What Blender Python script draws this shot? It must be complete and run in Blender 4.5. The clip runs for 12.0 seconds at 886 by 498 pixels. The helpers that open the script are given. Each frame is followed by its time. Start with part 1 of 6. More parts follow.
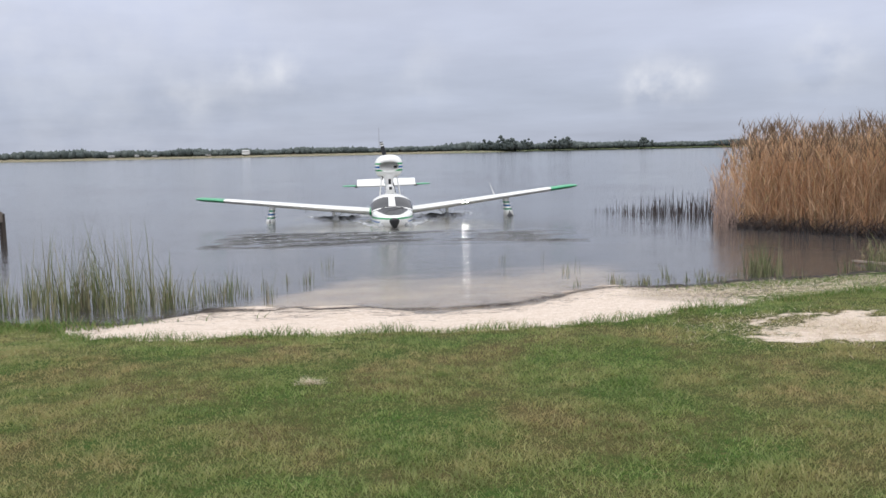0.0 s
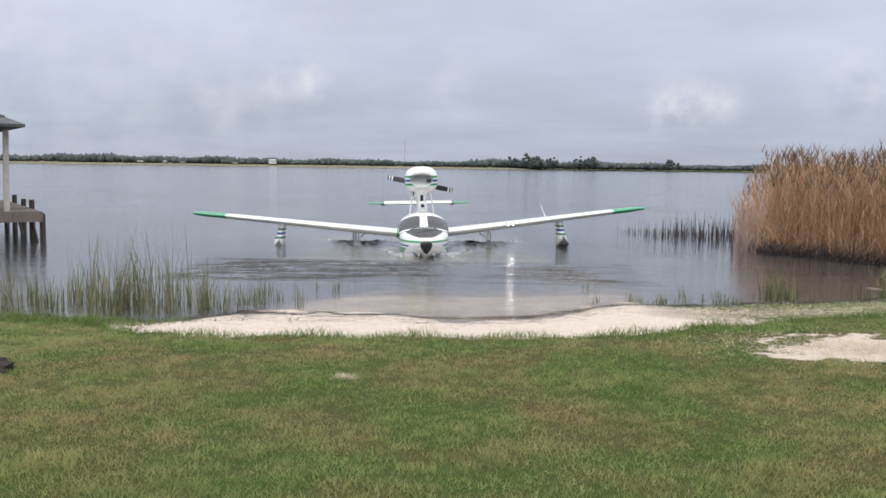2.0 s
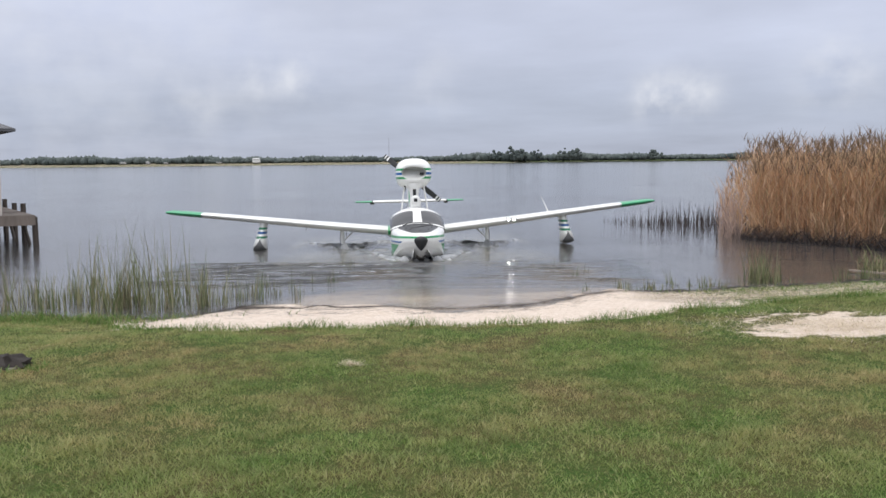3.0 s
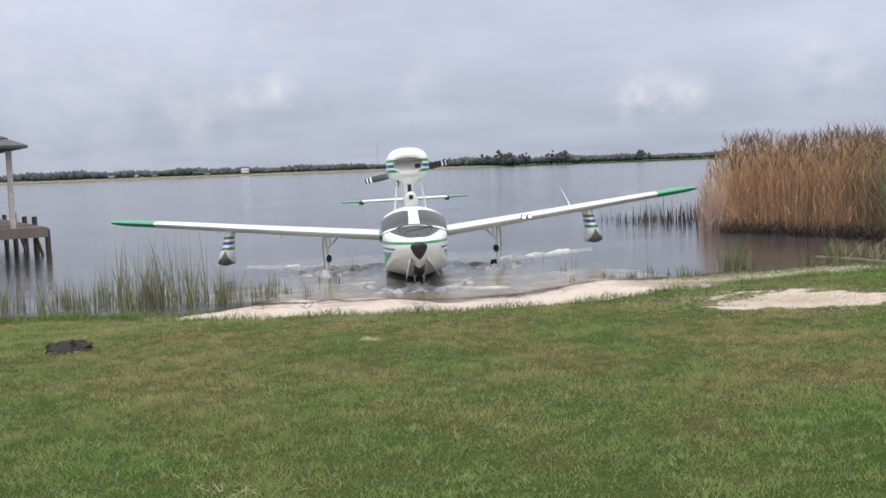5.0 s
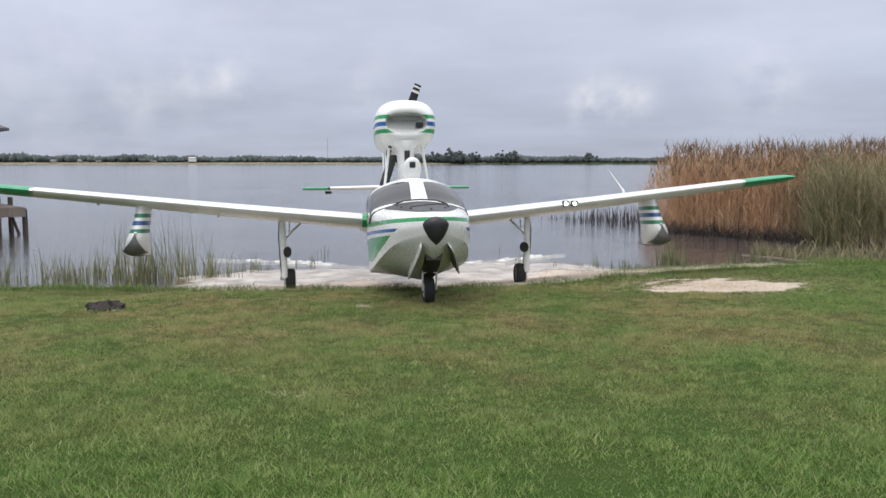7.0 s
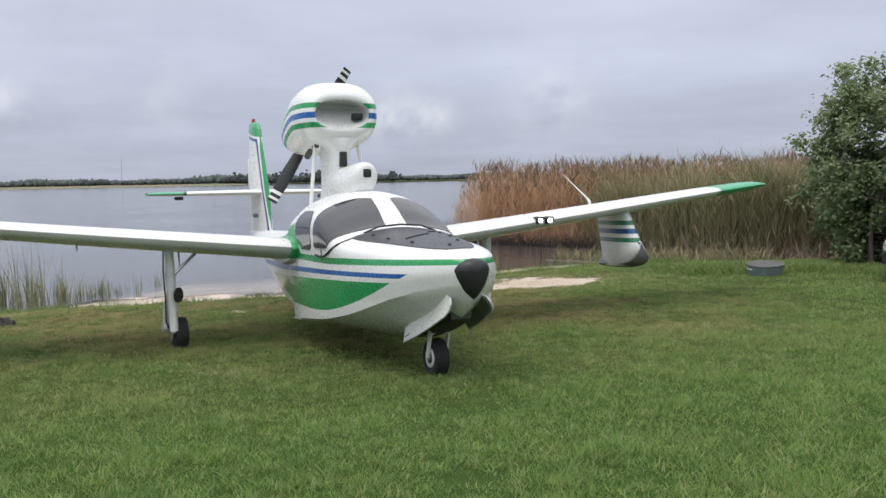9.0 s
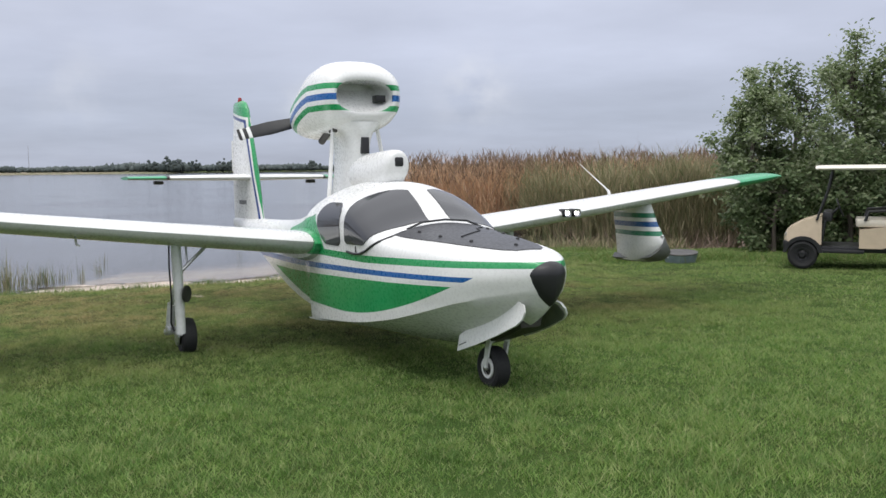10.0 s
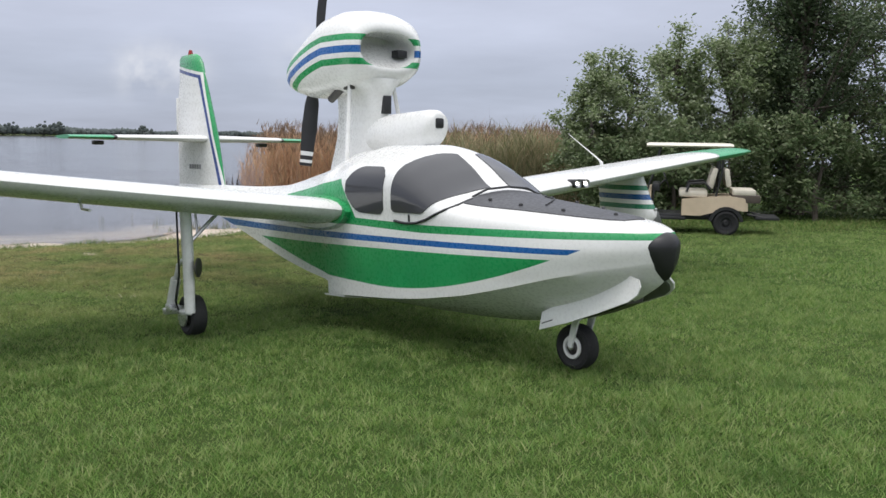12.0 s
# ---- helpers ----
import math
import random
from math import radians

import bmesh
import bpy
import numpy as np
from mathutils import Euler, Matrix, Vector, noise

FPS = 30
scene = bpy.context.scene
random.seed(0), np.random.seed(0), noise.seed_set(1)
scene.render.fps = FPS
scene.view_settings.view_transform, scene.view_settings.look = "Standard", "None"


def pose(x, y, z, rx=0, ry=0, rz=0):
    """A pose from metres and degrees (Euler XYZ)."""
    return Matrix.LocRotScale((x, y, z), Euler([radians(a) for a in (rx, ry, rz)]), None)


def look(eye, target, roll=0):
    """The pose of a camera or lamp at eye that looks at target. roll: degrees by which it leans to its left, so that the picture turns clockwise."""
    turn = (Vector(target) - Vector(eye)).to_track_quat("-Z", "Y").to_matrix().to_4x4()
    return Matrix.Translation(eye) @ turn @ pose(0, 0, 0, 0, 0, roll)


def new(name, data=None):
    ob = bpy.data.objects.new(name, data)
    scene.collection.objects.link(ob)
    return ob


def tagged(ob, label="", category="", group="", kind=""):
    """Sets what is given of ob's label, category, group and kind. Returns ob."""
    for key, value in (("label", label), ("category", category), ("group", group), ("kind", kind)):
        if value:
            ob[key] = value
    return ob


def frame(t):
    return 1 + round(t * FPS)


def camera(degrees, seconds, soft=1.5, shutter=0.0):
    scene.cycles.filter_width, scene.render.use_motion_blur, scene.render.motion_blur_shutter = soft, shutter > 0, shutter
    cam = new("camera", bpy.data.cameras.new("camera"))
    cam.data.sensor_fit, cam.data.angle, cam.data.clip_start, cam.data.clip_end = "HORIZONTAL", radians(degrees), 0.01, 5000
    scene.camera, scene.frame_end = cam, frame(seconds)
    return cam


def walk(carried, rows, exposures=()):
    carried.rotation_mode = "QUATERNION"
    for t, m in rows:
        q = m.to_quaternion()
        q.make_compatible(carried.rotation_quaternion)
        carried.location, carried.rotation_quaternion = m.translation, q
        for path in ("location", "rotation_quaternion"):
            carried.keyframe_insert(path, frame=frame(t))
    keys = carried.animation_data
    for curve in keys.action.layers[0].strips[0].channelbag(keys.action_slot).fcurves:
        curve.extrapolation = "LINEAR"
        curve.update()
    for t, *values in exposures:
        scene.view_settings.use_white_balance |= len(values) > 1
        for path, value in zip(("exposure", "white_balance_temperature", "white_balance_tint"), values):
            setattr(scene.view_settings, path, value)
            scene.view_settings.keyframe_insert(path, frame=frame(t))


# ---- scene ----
cam = camera(52.7, 12.0)
walk(cam, [(t, pose(x, y, z, rx, ry, rz)) for t, x, y, z, rx, ry, rz in (
    (0, 0.000, 0.000, 1.521, 83.70, 1.19, 0.00),
    (0.5, -0.063, -0.086, 1.517, 83.28, 1.55, -0.07),
    (1, -0.091, -0.216, 1.523, 83.51, 0.90, 0.26),
    (1.5, -0.075, -0.381, 1.523, 84.24, -0.70, 0.96),
    (2, -0.050, -0.550, 1.539, 84.68, -0.73, 1.60),
    (2.5, -0.094, -0.672, 1.522, 84.79, 0.06, 0.96),
    (3, -0.142, -0.878, 1.531, 84.35, 0.57, 0.60),
    (3.5, -0.150, -1.175, 1.534, 84.78, 1.14, 0.68),
    (5.5, -0.318, -2.455, 1.503, 84.54, 2.29, -0.40),
    (6, -0.406, -2.911, 1.508, 83.92, 1.72, -1.18),
    (6.5, -0.505, -3.347, 1.517, 84.03, -0.02, -1.33),
    (8.5, -1.288, -4.973, 1.560, 85.51, 2.31, -13.83),
    (9, -1.515, -5.470, 1.574, 85.48, 1.04, -15.81),
    (9.5, -1.811, -5.893, 1.603, 85.19, 1.81, -18.38),
    (10, -2.133, -6.237, 1.624, 84.81, 0.51, -20.92),
    (10.5, -2.432, -6.518, 1.629, 84.69, -0.43, -19.90),
    (11, -2.719, -6.731, 1.613, 85.10, -0.02, -20.47),
    (11.5, -2.984, -6.933, 1.610, 84.42, 0.00, -23.83),
    (12, -3.204, -7.184, 1.618, 82.98, -0.83, -31.11),
)])

# ---- world, sun ----
def daylight():
    w = bpy.data.worlds.new("overcast")
    scene.world = w
    w.use_nodes = True
    nt = w.node_tree
    nt.nodes.clear()
    N, L = nt.nodes.new, nt.links.new
    out, bg = N("ShaderNodeOutputWorld"), N("ShaderNodeBackground")
    sky = N("ShaderNodeTexSky")
    sky.sky_type, sky.sun_disc = "NISHITA", False
    sky.sun_elevation, sky.sun_rotation = radians(69), radians(227)
    tc, sep = N("ShaderNodeTexCoord"), N("ShaderNodeSeparateXYZ")
    L(tc.outputs["Generated"], sep.inputs[0])
    # overcast luminance rises to the zenith
    ramp = N("ShaderNodeValToRGB")
    ramp.color_ramp.interpolation = "EASE"
    r = ramp.color_ramp.elements
    r[0].position, r[0].color = 0.0, (0.395, 0.43, 0.53, 1)
    r[1].position, r[1].color = 1.0, (1.55, 1.57, 1.62, 1)
    for p, c in ((0.04, (0.41, 0.45, 0.56, 1)), (0.14, (0.52, 0.555, 0.68, 1)), (0.27, (0.61, 0.64, 0.755, 1)), (0.55, (1.2, 1.22, 1.28, 1))):
        r.new(p).color = c
    L(sep.outputs[2], ramp.inputs[0])
    # flat cloud layers: stretch the direction as on a ceiling
    div = N("ShaderNodeVectorMath")
    div.operation = "DIVIDE"
    zz = N("ShaderNodeMath")
    zz.operation = "MAXIMUM"
    zz.inputs[1].default_value = 0.0
    L(sep.outputs[2], zz.inputs[0])
    za = N("ShaderNodeMath")
    za.operation = "ADD"
    za.inputs[1].default_value = 0.11
    L(zz.outputs[0], za.inputs[0])
    L(tc.outputs["Generated"], div.inputs[0])
    L(za.outputs[0], div.inputs[1])
    no = N("ShaderNodeTexNoise")
    no.inputs["Scale"].default_value, no.inputs["Detail"].default_value, no.inputs["Roughness"].default_value = 0.8, 5, 0.55
    L(div.outputs[0], no.inputs["Vector"])
    mr = N("ShaderNodeMapRange")
    mr.inputs[1].default_value, mr.inputs[2].default_value, mr.inputs[3].default_value, mr.inputs[4].default_value = 0.3, 0.7, 0.90, 1.10
    L(no.outputs[0], mr.inputs[0])
    mul = N("ShaderNodeVectorMath")
    mul.operation = "SCALE"
    L(ramp.outputs[0], mul.inputs[0])
    L(mr.outputs[0], mul.inputs["Scale"])
    # pale cumulus heads low over the far shore
    n2 = N("ShaderNodeTexNoise")
    n2.inputs["Scale"].default_value, n2.inputs["Detail"].default_value = 22, 4
    L(tc.outputs["Generated"], n2.inputs["Vector"])
    acc = None
    for c, k, a in (((0.217, 0.972, 0.066), 3800, 1.5), ((0.258, 0.963, 0.070), 4200, 1.3), ((-0.168, 0.981, 0.090), 4500, 0.8), ((-0.21, 0.974, 0.088), 3500, 0.6), ((-0.268, 0.961, 0.060), 3500, 0.4), ((0.39, 0.917, 0.085), 1500, 0.8), ((-0.02, 0.995, 0.085), 1800, 0.3), ((-0.5, 0.8, 0.33), 14, 0.55)):
        d = N("ShaderNodeVectorMath")
        d.operation = "DOT_PRODUCT"
        d.inputs[1].default_value = Vector(c).normalized()
        L(tc.outputs["Generated"], d.inputs[0])
        p = N("ShaderNodeMath")
        p.operation = "POWER"
        p.inputs[1].default_value = k
        L(d.outputs["Value"], p.inputs[0])
        m = N("ShaderNodeMath")
        m.operation = "MULTIPLY_ADD"
        m.inputs[1].default_value = a
        L(p.outputs[0], m.inputs[0])
        if acc:
            L(acc.outputs[0], m.inputs[2])
        else:
            m.inputs[2].default_value = 0
        acc = m
    cm = N("ShaderNodeMath")
    cm.operation = "MULTIPLY"
    L(acc.outputs[0], cm.inputs[0])
    cr = N("ShaderNodeMapRange")
    cr.inputs[1].default_value, cr.inputs[2].default_value = 0.36, 0.66
    L(n2.outputs[0], cr.inputs[0])
    L(cr.outputs[0], cm.inputs[1])
    cmix = N("ShaderNodeMix")
    cmix.data_type = "RGBA"
    cmix.inputs["B"].default_value = (0.74, 0.75, 0.80, 1)
    cl = N("ShaderNodeMath")
    cl.operation, cl.use_clamp = "MULTIPLY", True
    cl.inputs[1].default_value = 0.75
    L(cm.outputs[0], cl.inputs[0])
    L(cl.outputs[0], cmix.inputs["Factor"])
    L(mul.outputs[0], cmix.inputs["A"])
    # thin cloud over the blue
    sc = N("ShaderNodeVectorMath")
    sc.operation = "SCALE"
    sc.inputs["Scale"].default_value = 0.1
    L(sky.outputs[0], sc.inputs[0])
    mx = N("ShaderNodeMix")
    mx.data_type = "RGBA"
    mx.inputs["Factor"].default_value = 0.93
    L(sc.outputs[0], mx.inputs["A"])
    L(cmix.outputs["Result"], mx.inputs["B"])
    L(mx.outputs["Result"], bg.inputs[0])
    bg.inputs[1].default_value = 1.14
    L(bg.outputs[0], out.inputs[0])
    sun = new("sun", bpy.data.lights.new("sun", "SUN"))
    sun.data.energy, sun.data.angle, sun.data.color = 1.3, radians(32), (1.0, 0.97, 0.92)
    sun.matrix_world = look((-14, -13, 50), (0, 0, 0))


daylight()


# ---- materials ----
class Mat:
    """A node material with a Principled shader; short helpers for its nodes."""

    def __init__(self, name, color=(0.5, 0.5, 0.5), rough=0.5, metal=0.0, spec=0.5):
        self.m = bpy.data.materials.new(name)
        self.m.use_nodes = True
        self.nt = self.m.node_tree
        self.b = self.nt.nodes["Principled BSDF"]
        self.b.inputs["Base Color"].default_value = (*color, 1)
        self.b.inputs["Roughness"].default_value = rough
        self.b.inputs["Metallic"].default_value = metal
        self.b.inputs["Specular IOR Level"].default_value = spec
        self.color = color

    def n(self, kind, operation="", use_clamp=False, data_type="", attribute_name=""):
        node = self.nt.nodes.new("ShaderNode" + kind)
        if operation:
            node.operation = operation
        if use_clamp:
            node.use_clamp = True
        if data_type:
            node.data_type = data_type
        if attribute_name:
            node.attribute_name = attribute_name
        return node

    def l(self, a, b):
        self.nt.links.new(a, b)

    def coord(self, scale=(1, 1, 1)):
        tc, mp = self.n("TexCoord"), self.n("Mapping")
        mp.inputs["Scale"].default_value = scale
        self.l(tc.outputs["Object"], mp.inputs[0])
        return mp.outputs[0]

    def noise(self, scale, detail=4, stretch=(1, 1, 1), rough=0.55):
        t = self.n("TexNoise")
        t.inputs["Scale"].default_value, t.inputs["Detail"].default_value, t.inputs["Roughness"].default_value = scale, detail, rough
        self.l(self.coord(stretch), t.inputs["Vector"])
        return t.outputs[0]

    def math(self, op, a, b=None, clamp=False):
        t = self.n("Math", operation=op, use_clamp=clamp)
        for i, v in enumerate((a, b)):
            if v is None:
                continue
            if isinstance(v, (int, float)):
                t.inputs[i].default_value = v
            else:
                self.l(v, t.inputs[i])
        return t.outputs[0]

    def range(self, v, a, b, c=0.0, d=1.0):
        t = self.n("MapRange")
        for i, k in enumerate((a, b, c, d)):
            t.inputs[i + 1].default_value = k
        self.l(v, t.inputs[0])
        return t.outputs[0]

    def mix(self, f, a, b):
        t = self.n("Mix", data_type="RGBA")
        if isinstance(f, (int, float)):
            t.inputs["Factor"].default_value = f
        else:
            self.l(f, t.inputs["Factor"])
        for k, v in (("A", a), ("B", b)):
            if isinstance(v, tuple):
                t.inputs[k].default_value = (*v[:3], 1)
            else:
                self.l(v, t.inputs[k])
        return t.outputs["Result"]

    def ramp(self, v, *stops):
        t = self.n("ValToRGB")
        e = t.color_ramp.elements
        e[0].position, e[0].color = stops[0][0], (*stops[0][1], 1)
        e[1].position, e[1].color = stops[-1][0], (*stops[-1][1], 1)
        for p, c in stops[1:-1]:
            e.new(p).color = (*c, 1)
        self.l(v, t.inputs[0])
        return t.outputs[0]

    def base(self, c):
        self.l(c, self.b.inputs["Base Color"])
        return self

    def rough(self, v):
        self.l(v, self.b.inputs["Roughness"])
        return self

    def bump(self, v, strength=0.3, dist=0.01):
        t = self.n("Bump")
        t.inputs["Strength"].default_value, t.inputs["Distance"].default_value = strength, dist
        self.l(v, t.inputs["Height"])
        self.l(t.outputs[0], self.b.inputs["Normal"])
        return self


def worn(name, color, rough=0.4, metal=0.0, vary=0.15, scale=6.0, bump=0.1, spec=0.5):
    """Paint, metal or plastic with soft blotches, fine grain and uneven gloss."""
    k = Mat(name, color, rough, metal, spec)
    f = k.noise(scale, 5)
    g = k.noise(scale * 14, 3)
    lo, hi = tuple(c * (1 - vary) for c in color), tuple(min(1, c * (1 + vary * 0.6)) for c in color)
    k.base(k.mix(k.range(f, 0.3, 0.7), lo, hi))
    k.rough(k.range(g, 0.3, 0.7, max(0.02, rough - 0.08), min(1, rough + 0.1)))
    k.bump(g, bump, 0.002)
    return k.m


WHITE, GREEN, BLUE = (0.80, 0.80, 0.79), (0.018, 0.30, 0.095), (0.014, 0.115, 0.37)


def paint_base(k):
    """White enamel with faint streaks of grime."""
    f = k.noise(2.2, 6, (1, 0.35, 2.5))
    g = k.noise(40, 3)
    k.rough(k.range(g, 0.3, 0.7, 0.22, 0.36))
    k.bump(k.noise(9, 2), 0.06, 0.004)
    k.b.inputs["Coat Weight"].default_value = 0.25
    return k.mix(k.range(f, 0.35, 0.8), WHITE, (0.66, 0.655, 0.63))


def tint(k, shade, mask, color):
    f = k.noise(3, 5)
    c = k.mix(k.range(f, 0.3, 0.75), tuple(v * 1.08 for v in color), tuple(v * 0.84 for v in color))
    return k.mix(mask, shade, c)


def between(k, v, lo, hi):
    """1 where lo < v < hi; lo and hi are numbers or sockets."""
    return k.math("MULTIPLY", k.math("GREATER_THAN", v, lo), k.math("LESS_THAN", v, hi))


def hull_paint():
    k = Mat("hull_paint")
    shade = paint_base(k)
    sep = k.n("SeparateXYZ")
    k.l(k.coord(), sep.inputs[0])
    y, z = sep.outputs[1], sep.outputs[2]
    fwd = k.math("MULTIPLY", y, -1.0)
    run = k.math("MAXIMUM", k.math("SUBTRACT", fwd, 1.6), 0.0)
    top = k.math("ADD", k.math("MULTIPLY", run, 0.027), 0.944)
    bot = k.math("ADD", k.math("MULTIPLY", run, 0.036), 0.886)
    stripe = k.math("MULTIPLY", between(k, z, bot, top), k.math("LESS_THAN", y, 0.9))
    # patch behind the side window, over the wing root
    slant = k.math("SUBTRACT", k.math("MULTIPLY", z, 0.79), 1.485)
    cap = k.math("SUBTRACT", 1.175, k.math("MULTIPLY", y, 0.145))
    patch = k.math("MULTIPLY", k.math("MULTIPLY", k.math("GREATER_THAN", y, slant), between(k, z, bot, cap)), k.math("LESS_THAN", y, 0.75))
    shade = tint(k, shade, k.math("MAXIMUM", stripe, patch), GREEN)
    bt = k.math("ADD", k.math("MULTIPLY", fwd, 0.0255), 0.795)
    bb = k.math("ADD", k.math("MULTIPLY", fwd, 0.0315), 0.742)
    tip = k.math("LESS_THAN", k.math("ADD", fwd, k.math("MULTIPLY", k.math("SUBTRACT", bt, z), 2.2)), 2.945)
    shade = tint(k, shade, k.math("MULTIPLY", between(k, z, bb, bt), tip), BLUE)
    d = k.math("MAXIMUM", k.math("SUBTRACT", fwd, 0.9), 0.0)
    aft = k.math("MULTIPLY", k.math("MAXIMUM", k.math("ADD", y, 0.2), 0.0), 0.14)
    low = k.math("ADD", k.math("ADD", k.math("MULTIPLY", k.math("MULTIPLY", d, d), 0.106), 0.428), aft)
    tt = k.math("ADD", k.math("MULTIPLY", fwd, 0.0395), 0.684)
    return_mask = between(k, z, low, tt)
    shade = tint(k, shade, return_mask, GREEN)
    return k.base(shade).m


def pod_paint():
    k = Mat("pod_paint")
    shade = paint_base(k)
    sep = k.n("SeparateXYZ")
    k.l(k.coord(), sep.inputs[0])
    y, z = sep.outputs[1], sep.outputs[2]
    bend = k.math("MAXIMUM", k.math("SUBTRACT", y, 0.06), 0.0)
    s = k.math("ADD", z, k.math("MULTIPLY", k.math("MULTIPLY", bend, k.math("ADD", bend, 0.9)), 0.18))
    for mid, half, col in ((2.425, 0.027, GREEN), (2.325, 0.030, BLUE), (2.225, 0.027, GREEN)):
        shade = tint(k, shade, between(k, s, mid - half, mid + half), col)
    return k.base(shade).m


def shaded_float_paint():
    k = Mat("shaded_float_paint")
    shade = paint_base(k)
    sep = k.n("SeparateXYZ")
    k.l(k.coord(), sep.inputs[0])
    z = sep.outputs[2]
    # stripes darker than the hull's: shade under the wing put into their colours
    for lo, hi, col in ((1.07, 1.125, (0.022, 0.19, 0.095)), (0.965, 1.025, (0.012, 0.085, 0.26)), (0.86, 0.915, (0.022, 0.19, 0.095))):
        shade = tint(k, shade, between(k, z, lo, hi), col)
    return k.base(shade).m


def fin_paint():
    """White fin, green leading edge and top, thin blue line between."""
    k = Mat("fin_paint")
    shade = paint_base(k)
    sep = k.n("SeparateXYZ")
    k.l(k.coord(), sep.inputs[0])
    y, z = sep.outputs[1], sep.outputs[2]
    e = k.math("SUBTRACT", k.math("SUBTRACT", y, k.math("MULTIPLY", z, 0.40)), 2.46)
    up = k.math("SUBTRACT", k.math("ADD", z, k.math("MULTIPLY", y, -0.17)), 1.80)
    g = k.math("MAXIMUM", k.math("LESS_THAN", e, 0.0), k.math("GREATER_THAN", up, 0.0))
    b = k.math("MAXIMUM", k.math("LESS_THAN", e, 0.085), k.math("GREATER_THAN", up, -0.075))
    w = k.math("MAXIMUM", k.math("LESS_THAN", e, 0.035), k.math("GREATER_THAN", up, -0.035))
    shade = tint(k, shade, k.math("MULTIPLY", b, k.math("SUBTRACT", 1.0, w)), (0.03, 0.06, 0.22))
    return k.base(tint(k, shade, g, GREEN)).m


def plain_white():
    k = Mat("white_enamel")
    return k.base(paint_base(k)).m


def green_enamel():
    k = Mat("green_enamel")
    shade = paint_base(k)
    return k.base(tint(k, shade, 1.0, GREEN)).m


def dark_glass():
    k = Mat("tinted_acrylic", (0.05, 0.051, 0.057), 0.04)
    k.rough(k.range(k.noise(7, 4), 0.3, 0.7, 0.03, 0.10))
    return k.m


def lamp_glow():
    k = Mat("lamp_glow", (0.9, 0.9, 0.9), 0.2)
    k.b.inputs["Emission Color"].default_value = (1.0, 0.97, 0.9, 1)
    k.b.inputs["Emission Strength"].default_value = 130.0
    return k.m


def ground_cover():
    """Turf soil, pale sand and muddy lake bed darkened for depth, told apart by the mesh's own cover values."""
    k = Mat("ground_cover", rough=0.95, spec=0.08)
    att = k.n("Attribute", attribute_name="sand")
    bed = k.n("Attribute", attribute_name="mud_and_depth")
    n1, n2, n3 = k.noise(1.1, 6), k.noise(9, 5), k.noise(60, 4)
    edge = k.math("ADD", att.outputs["Fac"], k.math("MULTIPLY", k.math("SUBTRACT", n2, 0.5), 1.3))
    edge = k.math("ADD", edge, k.math("MULTIPLY", k.math("SUBTRACT", n3, 0.5), 0.5))
    f = k.range(edge, 0.38, 0.62)
    n4, n5 = k.noise(170, 3), k.noise(34, 4, (1, 1.6, 1))
    place = k.n("SeparateXYZ")
    k.l(k.coord(), place.inputs[0])
    arid = k.math("MULTIPLY", k.range(place.outputs[1], 0.2, 4.2, 0.15, 1.0), k.range(place.outputs[0], 3.5, 6.5, 1.0, 0.25))
    turf = k.mix(k.math("MULTIPLY", arid, k.range(n1, 0.4, 0.62)), (0.042, 0.08, 0.017), (0.085, 0.07, 0.03))
    turf = k.mix(k.math("MULTIPLY", arid, k.range(n5, 0.5, 0.72)), turf, (0.15, 0.12, 0.055))
    turf = k.mix(k.range(n4, 0.50, 0.68, 0.0, 0.8), turf, (0.012, 0.017, 0.006))
    sand = k.mix(k.range(n2, 0.35, 0.7), (0.70, 0.615, 0.55), (0.58, 0.48, 0.40))
    sand = k.mix(k.range(k.noise(26, 4), 0.5, 0.72, 0.0, 0.8), sand, (0.44, 0.35, 0.27))
    sand = k.mix(k.range(n3, 0.52, 0.75), sand, (0.36, 0.28, 0.21))
    # bottom tone also holds the light that deep water would take away
    mud_and_depth = k.mix(k.range(n2, 0.3, 0.7), (0.028, 0.026, 0.022), (0.055, 0.048, 0.036))
    c = k.mix(f, turf, sand)
    c = k.mix(k.range(k.math("ADD", bed.outputs["Fac"], k.math("MULTIPLY", k.math("SUBTRACT", n1, 0.5), 0.8)), 0.15, 0.85), c, mud_and_depth)
    k.base(c)
    k.bump(k.math("ADD", n3, n2), 0.6, 0.03)
    return k.m


